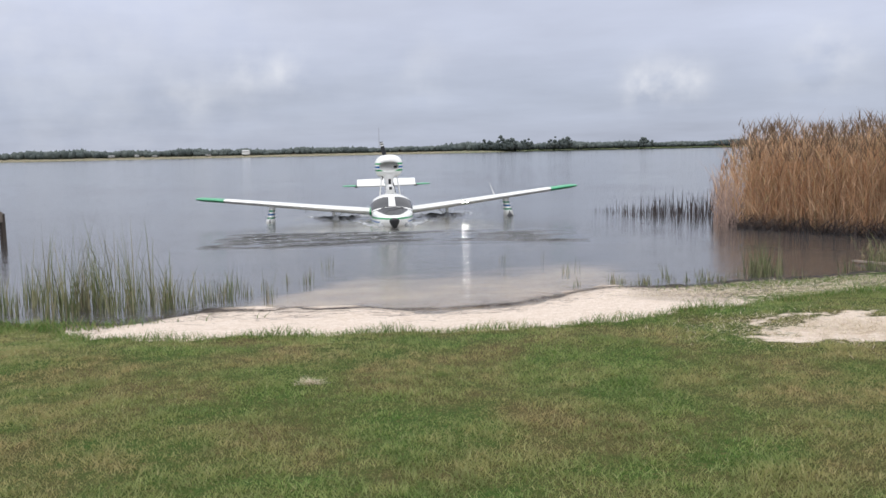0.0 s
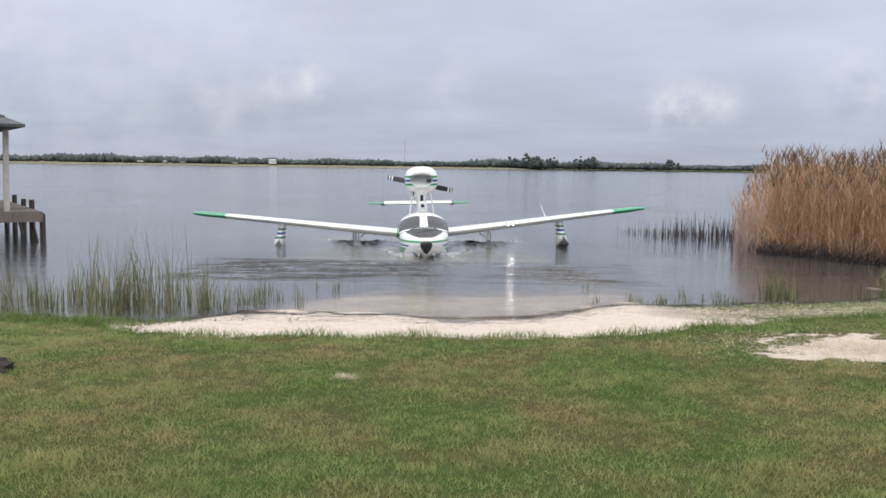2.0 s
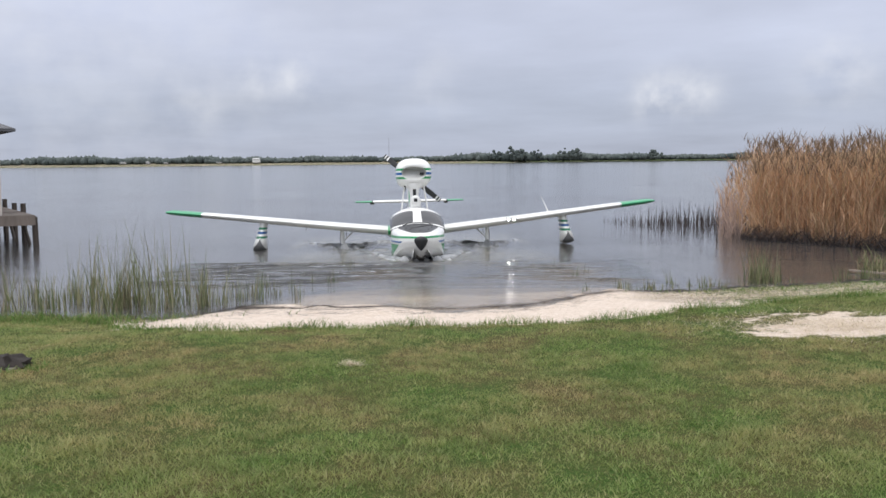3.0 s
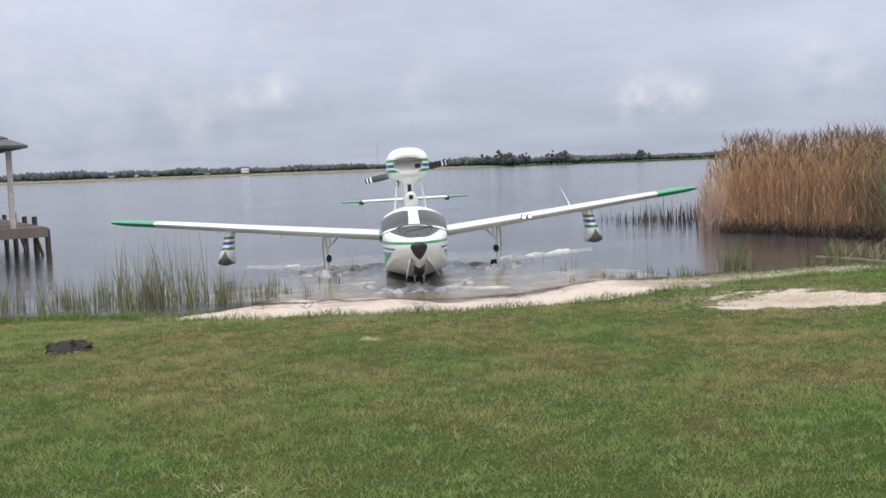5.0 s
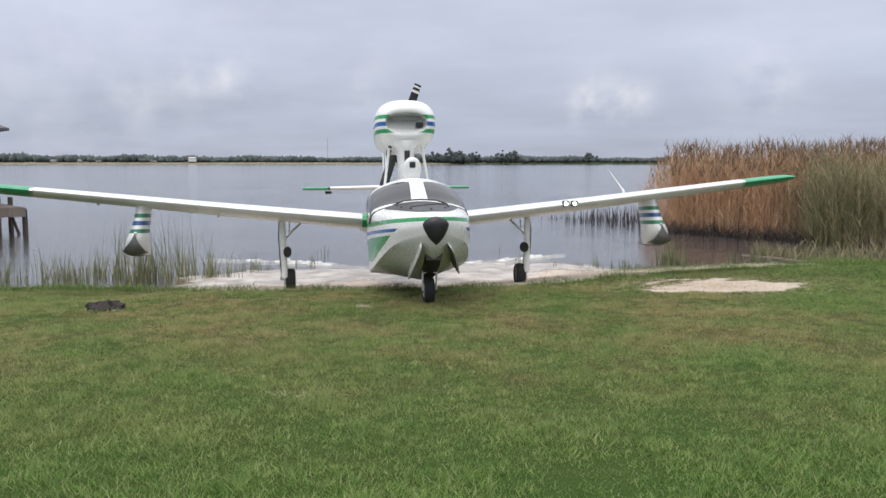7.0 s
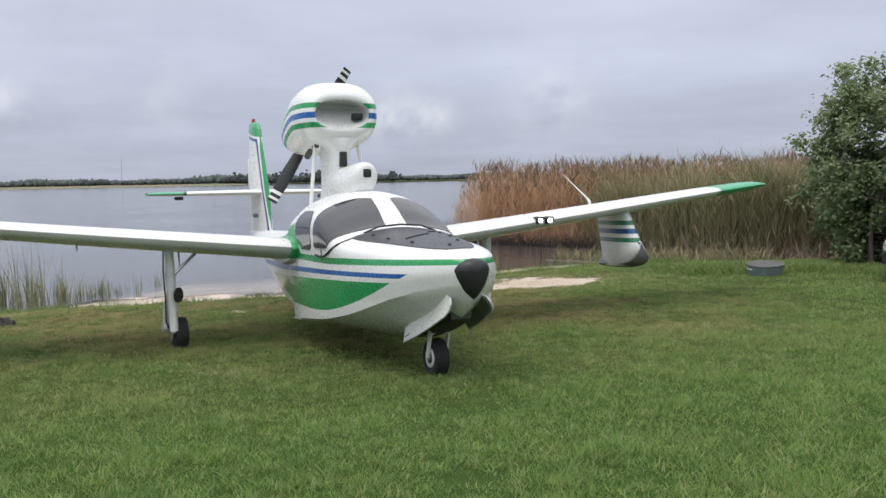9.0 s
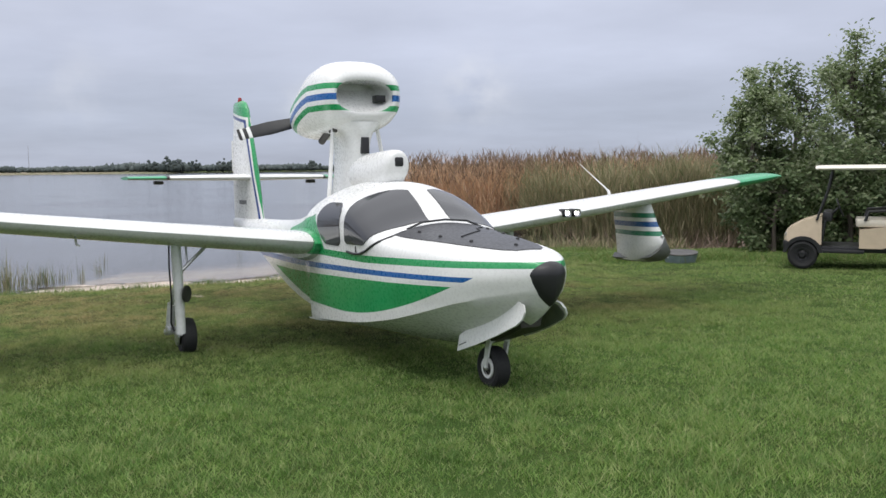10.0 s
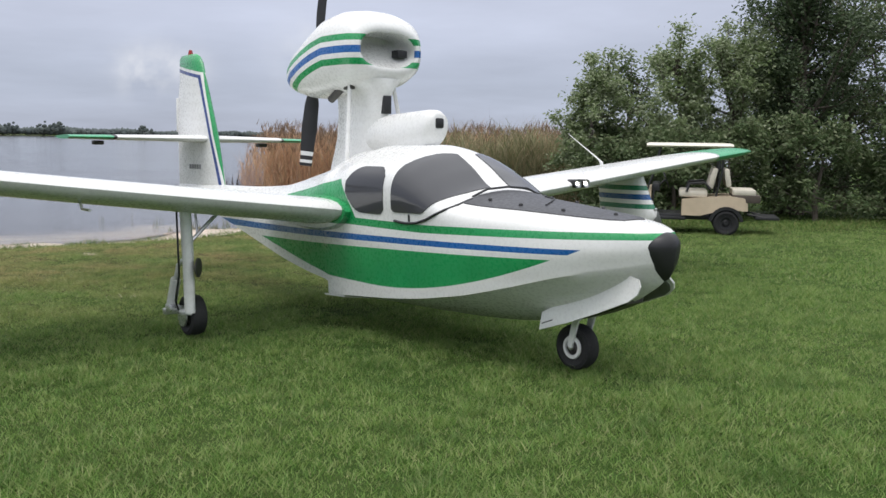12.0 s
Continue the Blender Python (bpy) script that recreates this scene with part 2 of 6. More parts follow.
def lake_water(name="lake_water", cloud=0.11, tone=(0.40, 0.41, 0.435)):
    """Thin clear surface: mirror by Fresnel over tea-tinted transparency, with wind ripples."""
    k = Mat(name)
    nt = k.nt
    nt.nodes.remove(k.b)
    out = [n for n in nt.nodes if n.type == "OUTPUT_MATERIAL"][0]
    gl, tr, mx, fr = k.n("BsdfGlossy"), k.n("BsdfTransparent"), k.n("MixShader"), k.n("Fresnel")
    gl.inputs["Color"].default_value = (0.99, 0.995, 1.0, 1)
    gl.inputs["Roughness"].default_value = 0.09
    tr.inputs["Color"].default_value = (0.82, 0.77, 0.65, 1)
    diffuse, body = k.n("BsdfDiffuse"), k.n("MixShader")
    diffuse.inputs["Color"].default_value = (*tone, 1)
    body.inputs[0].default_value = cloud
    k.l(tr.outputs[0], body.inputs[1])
    k.l(diffuse.outputs[0], body.inputs[2])
    fr.inputs[0].default_value = 1.33
    a = k.noise(1.3, 5, (0.45, 2.2, 1), 0.62)
    b = k.noise(6.0, 4, (0.45, 1.9, 1), 0.6)
    c = k.noise(0.12, 3)
    calm = k.range(c, 0.35, 0.65, 0.35, 1.0)
    h = k.math("MULTIPLY", k.math("ADD", a, k.math("MULTIPLY", b, 0.22)), calm)
    bp = k.n("Bump")
    bp.inputs["Strength"].default_value, bp.inputs["Distance"].default_value = 0.55, 0.05
    k.l(h, bp.inputs["Height"])
    k.l(bp.outputs[0], gl.inputs["Normal"])
    k.l(bp.outputs[0], fr.inputs["Normal"])
    k.l(fr.outputs[0], mx.inputs[0])
    k.l(body.outputs[0], mx.inputs[1])
    k.l(gl.outputs[0], mx.inputs[2])
    k.l(mx.outputs[0], out.inputs[0])
    return k.m


def leafy(name, stops, rough=0.6, trans=0.25, patch=None, scale=0.8):
    """Leaf or blade colours by piece; patch blends a second colour over metre-wide areas."""
    k = Mat(name, stops[0], rough, spec=0.3)
    geo = k.n("NewGeometry")
    rnd = geo.outputs["Random Per Island"]
    c = k.ramp(rnd, *[(i / (len(stops) - 1), s) for i, s in enumerate(stops)])
    if patch:
        sep = k.n("SeparateXYZ")
        k.l(k.coord(), sep.inputs[0])
        dry = k.math("MULTIPLY", k.range(k.noise(scale, 7, rough=0.68), 0.36, 0.62, 0.0, 0.85), k.math("MULTIPLY", k.range(sep.outputs[1], 0.4, 4.4, 0.0, 1.0), k.range(sep.outputs[0], 3.5, 6.5, 1.0, 0.15)))
        c = k.mix(dry, c, patch)
        deep = k.math("MULTIPLY", k.range(k.noise(6.5, 3), 0.40, 0.60, 1.0, 0.0), k.range(k.noise(1.3, 3), 0.35, 0.6, 1.0, 0.35))
        c = k.mix(k.math("MULTIPLY", deep, 0.6), c, (0.055, 0.13, 0.028))
        c = k.mix(k.range(k.noise(15, 2), 0.52, 0.68, 0.0, 0.55), c, (0.30, 0.36, 0.13))
    k.base(c)
    tr, ad = k.n("BsdfTranslucent"), k.n("MixShader")
    k.l(c, tr.inputs[0])
    ad.inputs[0].default_value = trans
    out = [n for n in k.nt.nodes if n.type == "OUTPUT_MATERIAL"][0]
    k.l(k.b.outputs[0], ad.inputs[1])
    k.l(tr.outputs[0], ad.inputs[2])
    k.l(ad.outputs[0], out.inputs[0])
    return k.m


def weathered_wood(name, color, vary=0.35):
    k = Mat(name, color, 0.85)
    f = k.noise(3, 6, (1, 1, 0.15))
    g = k.noise(30, 4, (1, 1, 0.1))
    k.base(k.mix(k.range(k.math("ADD", f, k.math("MULTIPLY", g, 0.5)), 0.45, 1.0), tuple(c * (1 - vary) for c in color), tuple(c * (1 + vary) for c in color)))
    k.bump(g, 0.5, 0.01)
    return k.m


M_HULL, M_POD, M_FLOAT, M_FIN, M_WHITE, M_GREEN = hull_paint(), pod_paint(), shaded_float_paint(), fin_paint(), plain_white(), green_enamel()
M_GLASS, M_GLOW = dark_glass(), lamp_glow()
M_BLACK = worn("black_paint", (0.018, 0.018, 0.02), 0.45, vary=0.3)
M_RUBBER = worn("tyre_rubber", (0.016, 0.016, 0.017), 0.8, vary=0.35, bump=0.4)
M_DARKMETAL = worn("dark_metal", (0.09, 0.085, 0.08), 0.5, 0.6, vary=0.4)
M_STEEL = worn("bright_steel", (0.62, 0.62, 0.62), 0.3, 0.9)
M_HOOD = worn("antiglare_black", (0.035, 0.036, 0.042), 0.42, vary=0.25, scale=3)
M_RED = worn("red_lens", (0.35, 0.02, 0.02), 0.2)
M_GREYBAR = worn("lettering_grey", (0.22, 0.22, 0.23), 0.5)
M_CREAM = worn("cream_plastic", (0.52, 0.42, 0.30), 0.35, vary=0.1)
M_ROOF = worn("ivory_plastic", (0.72, 0.68, 0.58), 0.4, vary=0.1)
M_SEAT = worn("cream_vinyl", (0.62, 0.57, 0.48), 0.5, vary=0.12)
M_GROUND, M_WATER = ground_cover(), lake_water()
M_PILE = weathered_wood("weathered_pile", (0.075, 0.06, 0.05))
M_DECK = weathered_wood("weathered_board", (0.17, 0.14, 0.12))
M_POST = worn("chalky_white_paint", (0.6, 0.55, 0.5), 0.7, vary=0.2)
M_SHINGLE = worn("grey_shingle", (0.11, 0.11, 0.12), 0.85, vary=0.35, bump=0.5)
M_PLANK = weathered_wood("bleached_plank", (0.24, 0.19, 0.155))
M_TEAL = worn("faded_green_paint", (0.055, 0.34, 0.17), 0.3, vary=0.15)


# ---- mesh helpers ----
def mesh(name, geo, mat, sharp=38, smooth=True):
    me = bpy.data.meshes.new(name)
    me.from_pydata([tuple(v) for v in geo[0]], [], geo[1])
    me.update()
    if smooth:
        me.shade_smooth()
        me.set_sharp_from_angle(angle=radians(sharp))
    me.materials.append(mat)
    return me


def fix(geo):
    """Faces turned outwards."""
    bm = bmesh.new()
    vs = [bm.verts.new(v) for v in geo[0]]
    for f in geo[1]:
        try:
            bm.faces.new([vs[i] for i in f])
        except ValueError:
            pass
    bmesh.ops.remove_doubles(bm, verts=bm.verts, dist=1e-5)
    bmesh.ops.recalc_face_normals(bm, faces=bm.faces)
    bm.verts.index_update()
    out = ([v.co.copy() for v in bm.verts], [[v.index for v in f.verts] for f in bm.faces])
    bm.free()
    return out


def part(name, geo, mat, parent, label="", sharp=38):
    ob = new(name, mesh(name, fix(geo), mat, sharp))
    ob.parent = parent
    if label:
        tagged(ob, label)
    return ob


def thing(name, label, category, group="", m=None, kind=""):
    ob = new(name)
    ob.empty_display_size = 0.2
    if m is not None:
        ob.matrix_world = m
    return tagged(ob, label, category, group, kind)


def join(*geos):
    V, F = [], []
    for g in geos:
        k = len(V)
        V += list(g[0])
        F += [[i + k for i in f] for f in g[1]]
    return V, F


def moved(geo, m):
    return [m @ Vector(v) for v in geo[0]], geo[1]


def loft(loops, closed=True, caps=True):
    n = len(loops[0])
    V = [Vector(p) for lp in loops for p in lp]
    F = []
    for i in range(len(loops) - 1):
        for j in range(n if closed else n - 1):
            k = (j + 1) % n
            F.append([i * n + j, i * n + k, (i + 1) * n + k, (i + 1) * n + j])
    if caps and closed:
        F.append(list(range(n))[::-1])
        F.append([(len(loops) - 1) * n + j for j in range(n)])
    return V, F


def tube(pts, r, n=10):
    """A round bar along points; r one radius or one for each point."""
    pts = [Vector(p) for p in pts]
    rs = r if isinstance(r, (list, tuple)) else [r] * len(pts)
    loops = []
    for i, p in enumerate(pts):
        d = (pts[min(i + 1, len(pts) - 1)] - pts[max(i - 1, 0)]).normalized()
        a = d.cross((0, 0, 1) if abs(d.z) < 0.9 else (1, 0, 0)).normalized()
        b = d.cross(a)
        loops.append([p + (a * math.cos(t) + b * math.sin(t)) * rs[i] for t in [2 * math.pi * j / n for j in range(n)]])
    return loft(loops)


def box(cx, cy, cz, sx, sy, sz, bevel=0.0):
    bm = bmesh.new()
    bmesh.ops.create_cube(bm, size=1, matrix=Matrix.Translation((cx, cy, cz)) @ Matrix.Diagonal((sx, sy, sz, 1)))
    if bevel:
        bmesh.ops.bevel(bm, geom=list(bm.edges), offset=bevel, segments=2, affect="EDGES", profile=0.6)
    bm.verts.index_update()
    g = ([v.co.copy() for v in bm.verts], [[v.index for v in f.verts] for f in bm.faces])
    bm.free()
    return g


def plate(outline, axis, at, thick):
    """A flat plate from an outline of (a, b); axis is the one it is thin along."""
    def put(a, b, c):
        return {"x": (c, a, b), "y": (a, c, b), "z": (a, b, c)}[axis]
    return loft([[put(a, b, at - thick / 2) for a, b in outline], [put(a, b, at + thick / 2) for a, b in outline]])


def lathe(profile, n=28, caps=True):
    """Turn (radius, x) round the x axis."""
    return loft([[(x, r * math.cos(t), r * math.sin(t)) for t in [2 * math.pi * j / n for j in range(n)]] for r, x in profile], True, caps)


def tyre_geo(R, w):
    r0 = R * 0.50
    return lathe([(r0, -w * 0.36), (R * 0.8, -w * 0.5), (R * 0.95, -w * 0.42), (R, -w * 0.2), (R, w * 0.2), (R * 0.95, w * 0.42), (R * 0.8, w * 0.5), (r0, w * 0.36), (r0 * 0.98, 0), (r0, -w * 0.36)], 32, False)


def rim_geo(R, w):
    return lathe([(R * 0.02, -w * 0.46), (R * 0.16, -w * 0.46), (R * 0.2, -w * 0.36), (R * 0.30, -w * 0.26), (R * 0.40, -w * 0.28), (R * 0.45, -w * 0.40), (R * 0.53, -w * 0.41), (R * 0.53, w * 0.41), (R * 0.45, w * 0.40), (R * 0.40, w * 0.28), (R * 0.30, w * 0.26), (R * 0.2, w * 0.36), (R * 0.16, w * 0.46), (R * 0.02, w * 0.46)], 28)


def cubic(x, xs, ys):
    """Monotone-ish smooth interpolation (Catmull-Rom over uneven steps)."""
    xs, ys = list(xs), list(ys)
    if x <= xs[0]:
        return ys[0]
    if x >= xs[-1]:
        return ys[-1]
    i = max(j for j in range(len(xs) - 1) if xs[j] <= x)
    h = xs[i + 1] - xs[i]
    t = (x - xs[i]) / h

    def slope(j):
        if j == 0 or j == len(xs) - 1:
            k = min(max(j, 1), len(xs) - 1)
            return (ys[k] - ys[k - 1]) / (xs[k] - xs[k - 1])
        a, b = (ys[j] - ys[j - 1]) / (xs[j] - xs[j - 1]), (ys[j + 1] - ys[j]) / (xs[j + 1] - xs[j])
        return 0 if a * b <= 0 else 2 * a * b / (a + b)
    m0, m1 = slope(i) * h, slope(i + 1) * h
    return (2 * t**3 - 3 * t**2 + 1) * ys[i] + (t**3 - 2 * t**2 + t) * m0 + (3 * t**2 - 2 * t**3) * ys[i + 1] + (t**3 - t**2) * m1


# ---- ground, lake ----
WATER = -0.55
SHORE_X = (-60, -30, -12, -8, -6, -4.7, -4.0, -3.3, -2.0, 0.0, 0.85, 1.7, 2.3, 3.2, 4.4, 7.0, 9.0, 11.0, 14, 30, 60)
SHORE_Y = (4, 8, 10.6, 11.2, 11.2, 10.9, 11.05, 11.8, 11.7, 11.65, 11.9, 12.6, 13.1, 12.9, 13.5, 14.1, 13.6, 13.0, 13.2, 22, 40)
GRASS_X = (-60, -12, -6, -4.6, -4.0, -3.4, -2.6, -1.7, 0.6, 1.8, 2.4, 3.1, 3.5, 5.0, 7.0, 9.0, 14, 60)
GRASS_Y = (3, 10.2, 10.8, 10.4, 9.3, 8.3, 8.25, 8.45, 8.45, 8.6, 8.95, 9.3, 9.6, 10.2, 10.7, 10.8, 11.6, 34)


def smooth01(v):
    v = np.clip(v, 0, 1)
    return v * v * (3 - 2 * v)


def value_noise(x, y, size, seed):
    """Smooth random values from 0 to 1 over cells of the given size."""
    g = np.random.default_rng(seed).uniform(0, 1, (257, 257))
    u, v = x / size + 700.3, y / size + 700.7
    i, j = np.floor(u).astype(int), np.floor(v).astype(int)
    fu, fv = smooth01(u - i), smooth01(v - j)
    i, j, i1, j1 = i % 257, j % 257, (i + 1) % 257, (j + 1) % 257
    return (g[i, j] * (1 - fu) + g[i1, j] * fu) * (1 - fv) + (g[i, j1] * (1 - fu) + g[i1, j1] * fu) * fv


def ground_z(x, y):
    """Lawn, bank, beach and lake bed; arrays in, heights out."""
    d = y - np.interp(x, SHORE_X, SHORE_Y)
    lawn = -0.0163 * np.clip(y, -60, 9)
    beach = np.interp(d, (-4.2, -3.4, -1, 0, 2.7, 8, 14, 25, 60, 560, 622, 634, 640, 5000), (-0.145, -0.20, -0.455, WATER, -0.715, -1.03, -1.4, -2.2, -3.0, -3.0, -0.62, 1.2, 1.6, 9.0))
    w = np.clip((d + 4.6) / 0.9, 0, 1)
    z = lawn * (1 - w) + np.minimum(lawn, beach + np.where(d > 600, 99, 0)) * w
    z = np.where(d > 600, beach, z)
    bumps = 0.012 * np.sin(x * 1.7 + 0.6 * y) * np.sin(y * 2.1 - 0.4 * x) + 0.008 * np.sin(5.1 * x + 2) * np.sin(4.3 * y)
    strand = np.clip(1 - np.abs(d + 0.4) / 2.0, 0, 1) * (0.085 * (value_noise(x, y, 0.9, 11) - 0.5) + 0.05 * (value_noise(x, y, 0.32, 12) - 0.5))
    return z + strand + bumps * np.clip(1 - np.abs(d) / 60, 0, 1)


def sand_cover(x, y):
    rag = 0.07 * np.sin(4.3 * x) + 0.05 * np.sin(11 * x + 2) + 0.03 * np.sin(23 * x + 1)
    e = smooth01((y - np.interp(x, GRASS_X, GRASS_Y) + rag) / 0.45 + 0.5)
    wob = 0.16 * np.sin(3.1 * x + 1.3 * y) + 0.14 * np.sin(5.7 * y - 2 * x) + 0.12 * np.sin(9.1 * x + 4 * np.sin(3.3 * y)) + 0.10 * np.sin(14 * y + 3 * np.sin(5 * x))
    p = np.hypot((x - 3.75 - 0.15 * (y - 7.8)) / 1.15, (y - 7.85) / 0.72) + wob
    e = e * np.interp(x, (1.8, 2.8, 3.7, 7, 9), (1.0, 0.75, 0.43, 0.38, 0.30)) * np.interp(x, (-5.5, -4.2), (0.5, 1.0))
    return np.maximum(e, 0.80 * smooth01((1.25 - p) / 0.6))


def mud_and_depth_cover(x, y):
    d = y - np.interp(x, SHORE_X, SHORE_Y)
    # last term darkens the bed offshore: light lost with depth, put into colour
    side = np.maximum(np.maximum((x - 2.7 - 0.10 * d) / 1.8, (-2.9 - x + 0.28 * d) / 1.6), (d - 4.2) / 8.0)
    shelf = smooth01(side + 0.5) * smooth01((d + 0.5) / 0.6)
    shelf = np.maximum(shelf, 0.27 * smooth01((d + 0.9) / 0.7))
    shelf = np.maximum(shelf, 0.36 * smooth01((x - 1.5) / 1.4) * smooth01((d + 3.2) / 0.8))
    weeds = smooth01((-4.0 - x) / 0.8) * smooth01((d + 0.7) / 0.5)
    return np.maximum(shelf, weeds)


def spread(a, b, fine, out_lo, out_hi):
    mid = list(np.arange(a, b + 1e-6, fine))
    lo, hi, s = [], [], fine
    v = a
    while v > out_lo:
        s *= 1.22
        v -= s
        lo.append(v)
    v, s = b, fine
    while v < out_hi:
        s = min(s * 1.22, 60)
        v += s
        hi.append(v)
    return np.array(lo[::-1] + mid + hi)


def make_ground():
    xs, ys = spread(-9, 12, 0.16, -2500, 2500), spread(-9, 18, 0.16, -2500, 3500)
    X, Y = np.meshgrid(xs, ys)
    Z = ground_z(X, Y)
    V = np.stack([X, Y, Z], -1).reshape(-1, 3)
    nx, ny = len(xs), len(ys)
    i = (np.arange(ny - 1)[:, None] * nx + np.arange(nx - 1)[None]).ravel()
    F = np.stack([i, i + 1, i + nx + 1, i + nx], 1)
    me = bpy.data.meshes.new("ground")
    me.from_pydata(V.tolist(), [], F.tolist())
    me.shade_smooth()
    for key, fn in (("sand", sand_cover), ("mud_and_depth", mud_and_depth_cover)):
        v = fn(X, Y)
        if key == "sand":
            v = np.where(Y > 560, np.where(Y < 662, 0.42, 0.1), v)
        else:
            v = np.where(Y > 600, 0.0, v)
        me.attributes.new(key, "FLOAT", "POINT").data.foreach_set("value", v.ravel().astype(np.float32))
    me.materials.append(M_GROUND)
    tagged(new("ground", me), "sloping mown lawn, white sand beach and lake bed", "ground", kind="structure")


def make_water():
    xs = np.array([-2500, -400, -60, 60, 400, 2500.0])
    ys = np.array([-40, 20, 60, 200, 700.0])
    X, Y = np.meshgrid(xs, ys)
    V = np.stack([X, Y, np.full_like(X, WATER)], -1).reshape(-1, 3)
    nx = len(xs)
    F = [[j * nx + i, j * nx + i + 1, (j + 1) * nx + i + 1, (j + 1) * nx + i] for j in range(len(ys) - 1) for i in range(nx - 1)]
    me = bpy.data.meshes.new("water")
    me.from_pydata(V.tolist(), [], F)
    me.materials.append(M_WATER)
    tagged(new("water", me), "grey rippled lake water, clear over the sandy shallows", "lake", kind="structure")


make_ground()
make_water()


# ---- amphibious aeroplane ----
# stations along the hull: y, keel z, chine x z, side x z, shoulder x z, top z
HULL = (
    (-3.345, 0.73, 0.05, 0.82, 0.07, 0.89, 0.05, 0.95, 0.965),
    (-3.29, 0.67, 0.11, 0.80, 0.135, 0.90, 0.11, 0.985, 1.01),
    (-3.12, 0.55, 0.245, 0.755, 0.275, 0.89, 0.22, 1.015, 1.045),
    (-2.8, 0.41, 0.41, 0.685, 0.44, 0.88, 0.35, 1.035, 1.08),
    (-2.4, 0.30, 0.495, 0.575, 0.525, 0.87, 0.44, 1.055, 1.125),
    (-2.0, 0.245, 0.545, 0.475, 0.575, 0.86, 0.50, 1.075, 1.17),
    (-1.8, 0.228, 0.558, 0.438, 0.59, 0.86, 0.53, 1.105, 1.215),
    (-1.55, 0.212, 0.567, 0.395, 0.60, 0.87, 0.55, 1.215, 1.373),
    (-1.33, 0.206, 0.57, 0.365, 0.605, 0.90, 0.552, 1.30, 1.482),
    (-1.1, 0.20, 0.57, 0.34, 0.605, 0.92, 0.55, 1.345, 1.53),
    (-0.6, 0.20, 0.565, 0.295, 0.60, 0.92, 0.54, 1.345, 1.535),
    (-0.245, 0.20, 0.545, 0.267, 0.585, 0.89, 0.49, 1.29, 1.495),
    (-0.235, 0.285, 0.53, 0.36, 0.585, 0.89, 0.49, 1.29, 1.495),
    (0.15, 0.33, 0.50, 0.40, 0.555, 0.85, 0.43, 1.19, 1.38),
    (0.7, 0.40, 0.44, 0.46, 0.485, 0.83, 0.36, 1.09, 1.25),
    (1.4, 0.50, 0.35, 0.56, 0.39, 0.84, 0.27, 1.03, 1.12),
    (2.2, 0.63, 0.25, 0.68, 0.28, 0.87, 0.19, 1.02, 1.08),
    (3.0, 0.76, 0.16, 0.80, 0.18, 0.92, 0.12, 1.03, 1.07),
    (3.7, 0.86, 0.09, 0.89, 0.10, 0.97, 0.07, 1.04, 1.065),
    (4.15, 0.93, 0.03, 0.95, 0.035, 0.99, 0.025, 1.03, 1.045),
)


def hull_keys(y):
    ys = [h[0] for h in HULL]
    return [cubic(y, ys, [h[k] for h in HULL]) for k in range(1, 9)]


def half_section(y, n=26):
    """Points (x, z) from keel to top on the +x side."""
    kz, cx, cz, mx, mz, sx, sz, tz = hull_keys(y)
    pts = [(cx * t, kz + (cz - kz) * (t ** 1.25)) for t in [i / 6 for i in range(7)]]
    ctl = [(cx - (mx - cx), cz - (mz - cz)), (cx, cz), (mx, mz), (sx, sz), (0, tz), (-sx, sz)]
    for a in range(1, 4):
        p0, p1, p2, p3 = ctl[a - 1:a + 3]
        for j in range(1, 9):
            t = j / 8
            f = [0.5 * (2 * p1[k] + (p2[k] - p0[k]) * t + (2 * p0[k] - 5 * p1[k] + 4 * p2[k] - p3[k]) * t * t + (3 * p1[k] - p0[k] - 3 * p2[k] + p3[k]) * t**3) for k in (0, 1)]
            pts.append((max(f[0], 0), f[1]))
    return pts


def hull_geo():
    ys = sorted(set([h[0] for h in HULL] + list(np.linspace(-3.34, 4.15, 76)) + list(np.linspace(-1.95, -1.0, 20))))
    ys = [y for y in ys if not (-0.245 < y < -0.235)]
    loops = []
    for y in ys:
        h = half_section(y)
        loops.append([(x, y, z) for x, z in h] + [(-x, y, z) for x, z in h[-2:0:-1]])
    return loft(loops)


def side_x(y, z):
    """Half width of the hull at height z, above the side line."""
    h = half_section(y)[6:]
    for (xa, za), (xb, zb) in zip(h, h[1:]):
        if za <= z <= zb and zb > za:
            return xa + (xb - xa) * (z - za) / (zb - za)
    return 0.0


def top_z(y, x):
    h = half_section(y)[12:]
    for (xa, za), (xb, zb) in zip(h, h[1:]):
        if xb <= x <= xa and xa > xb:
            return za + (zb - za) * (x - xa) / (xb - xa)
    return h[-1][1]


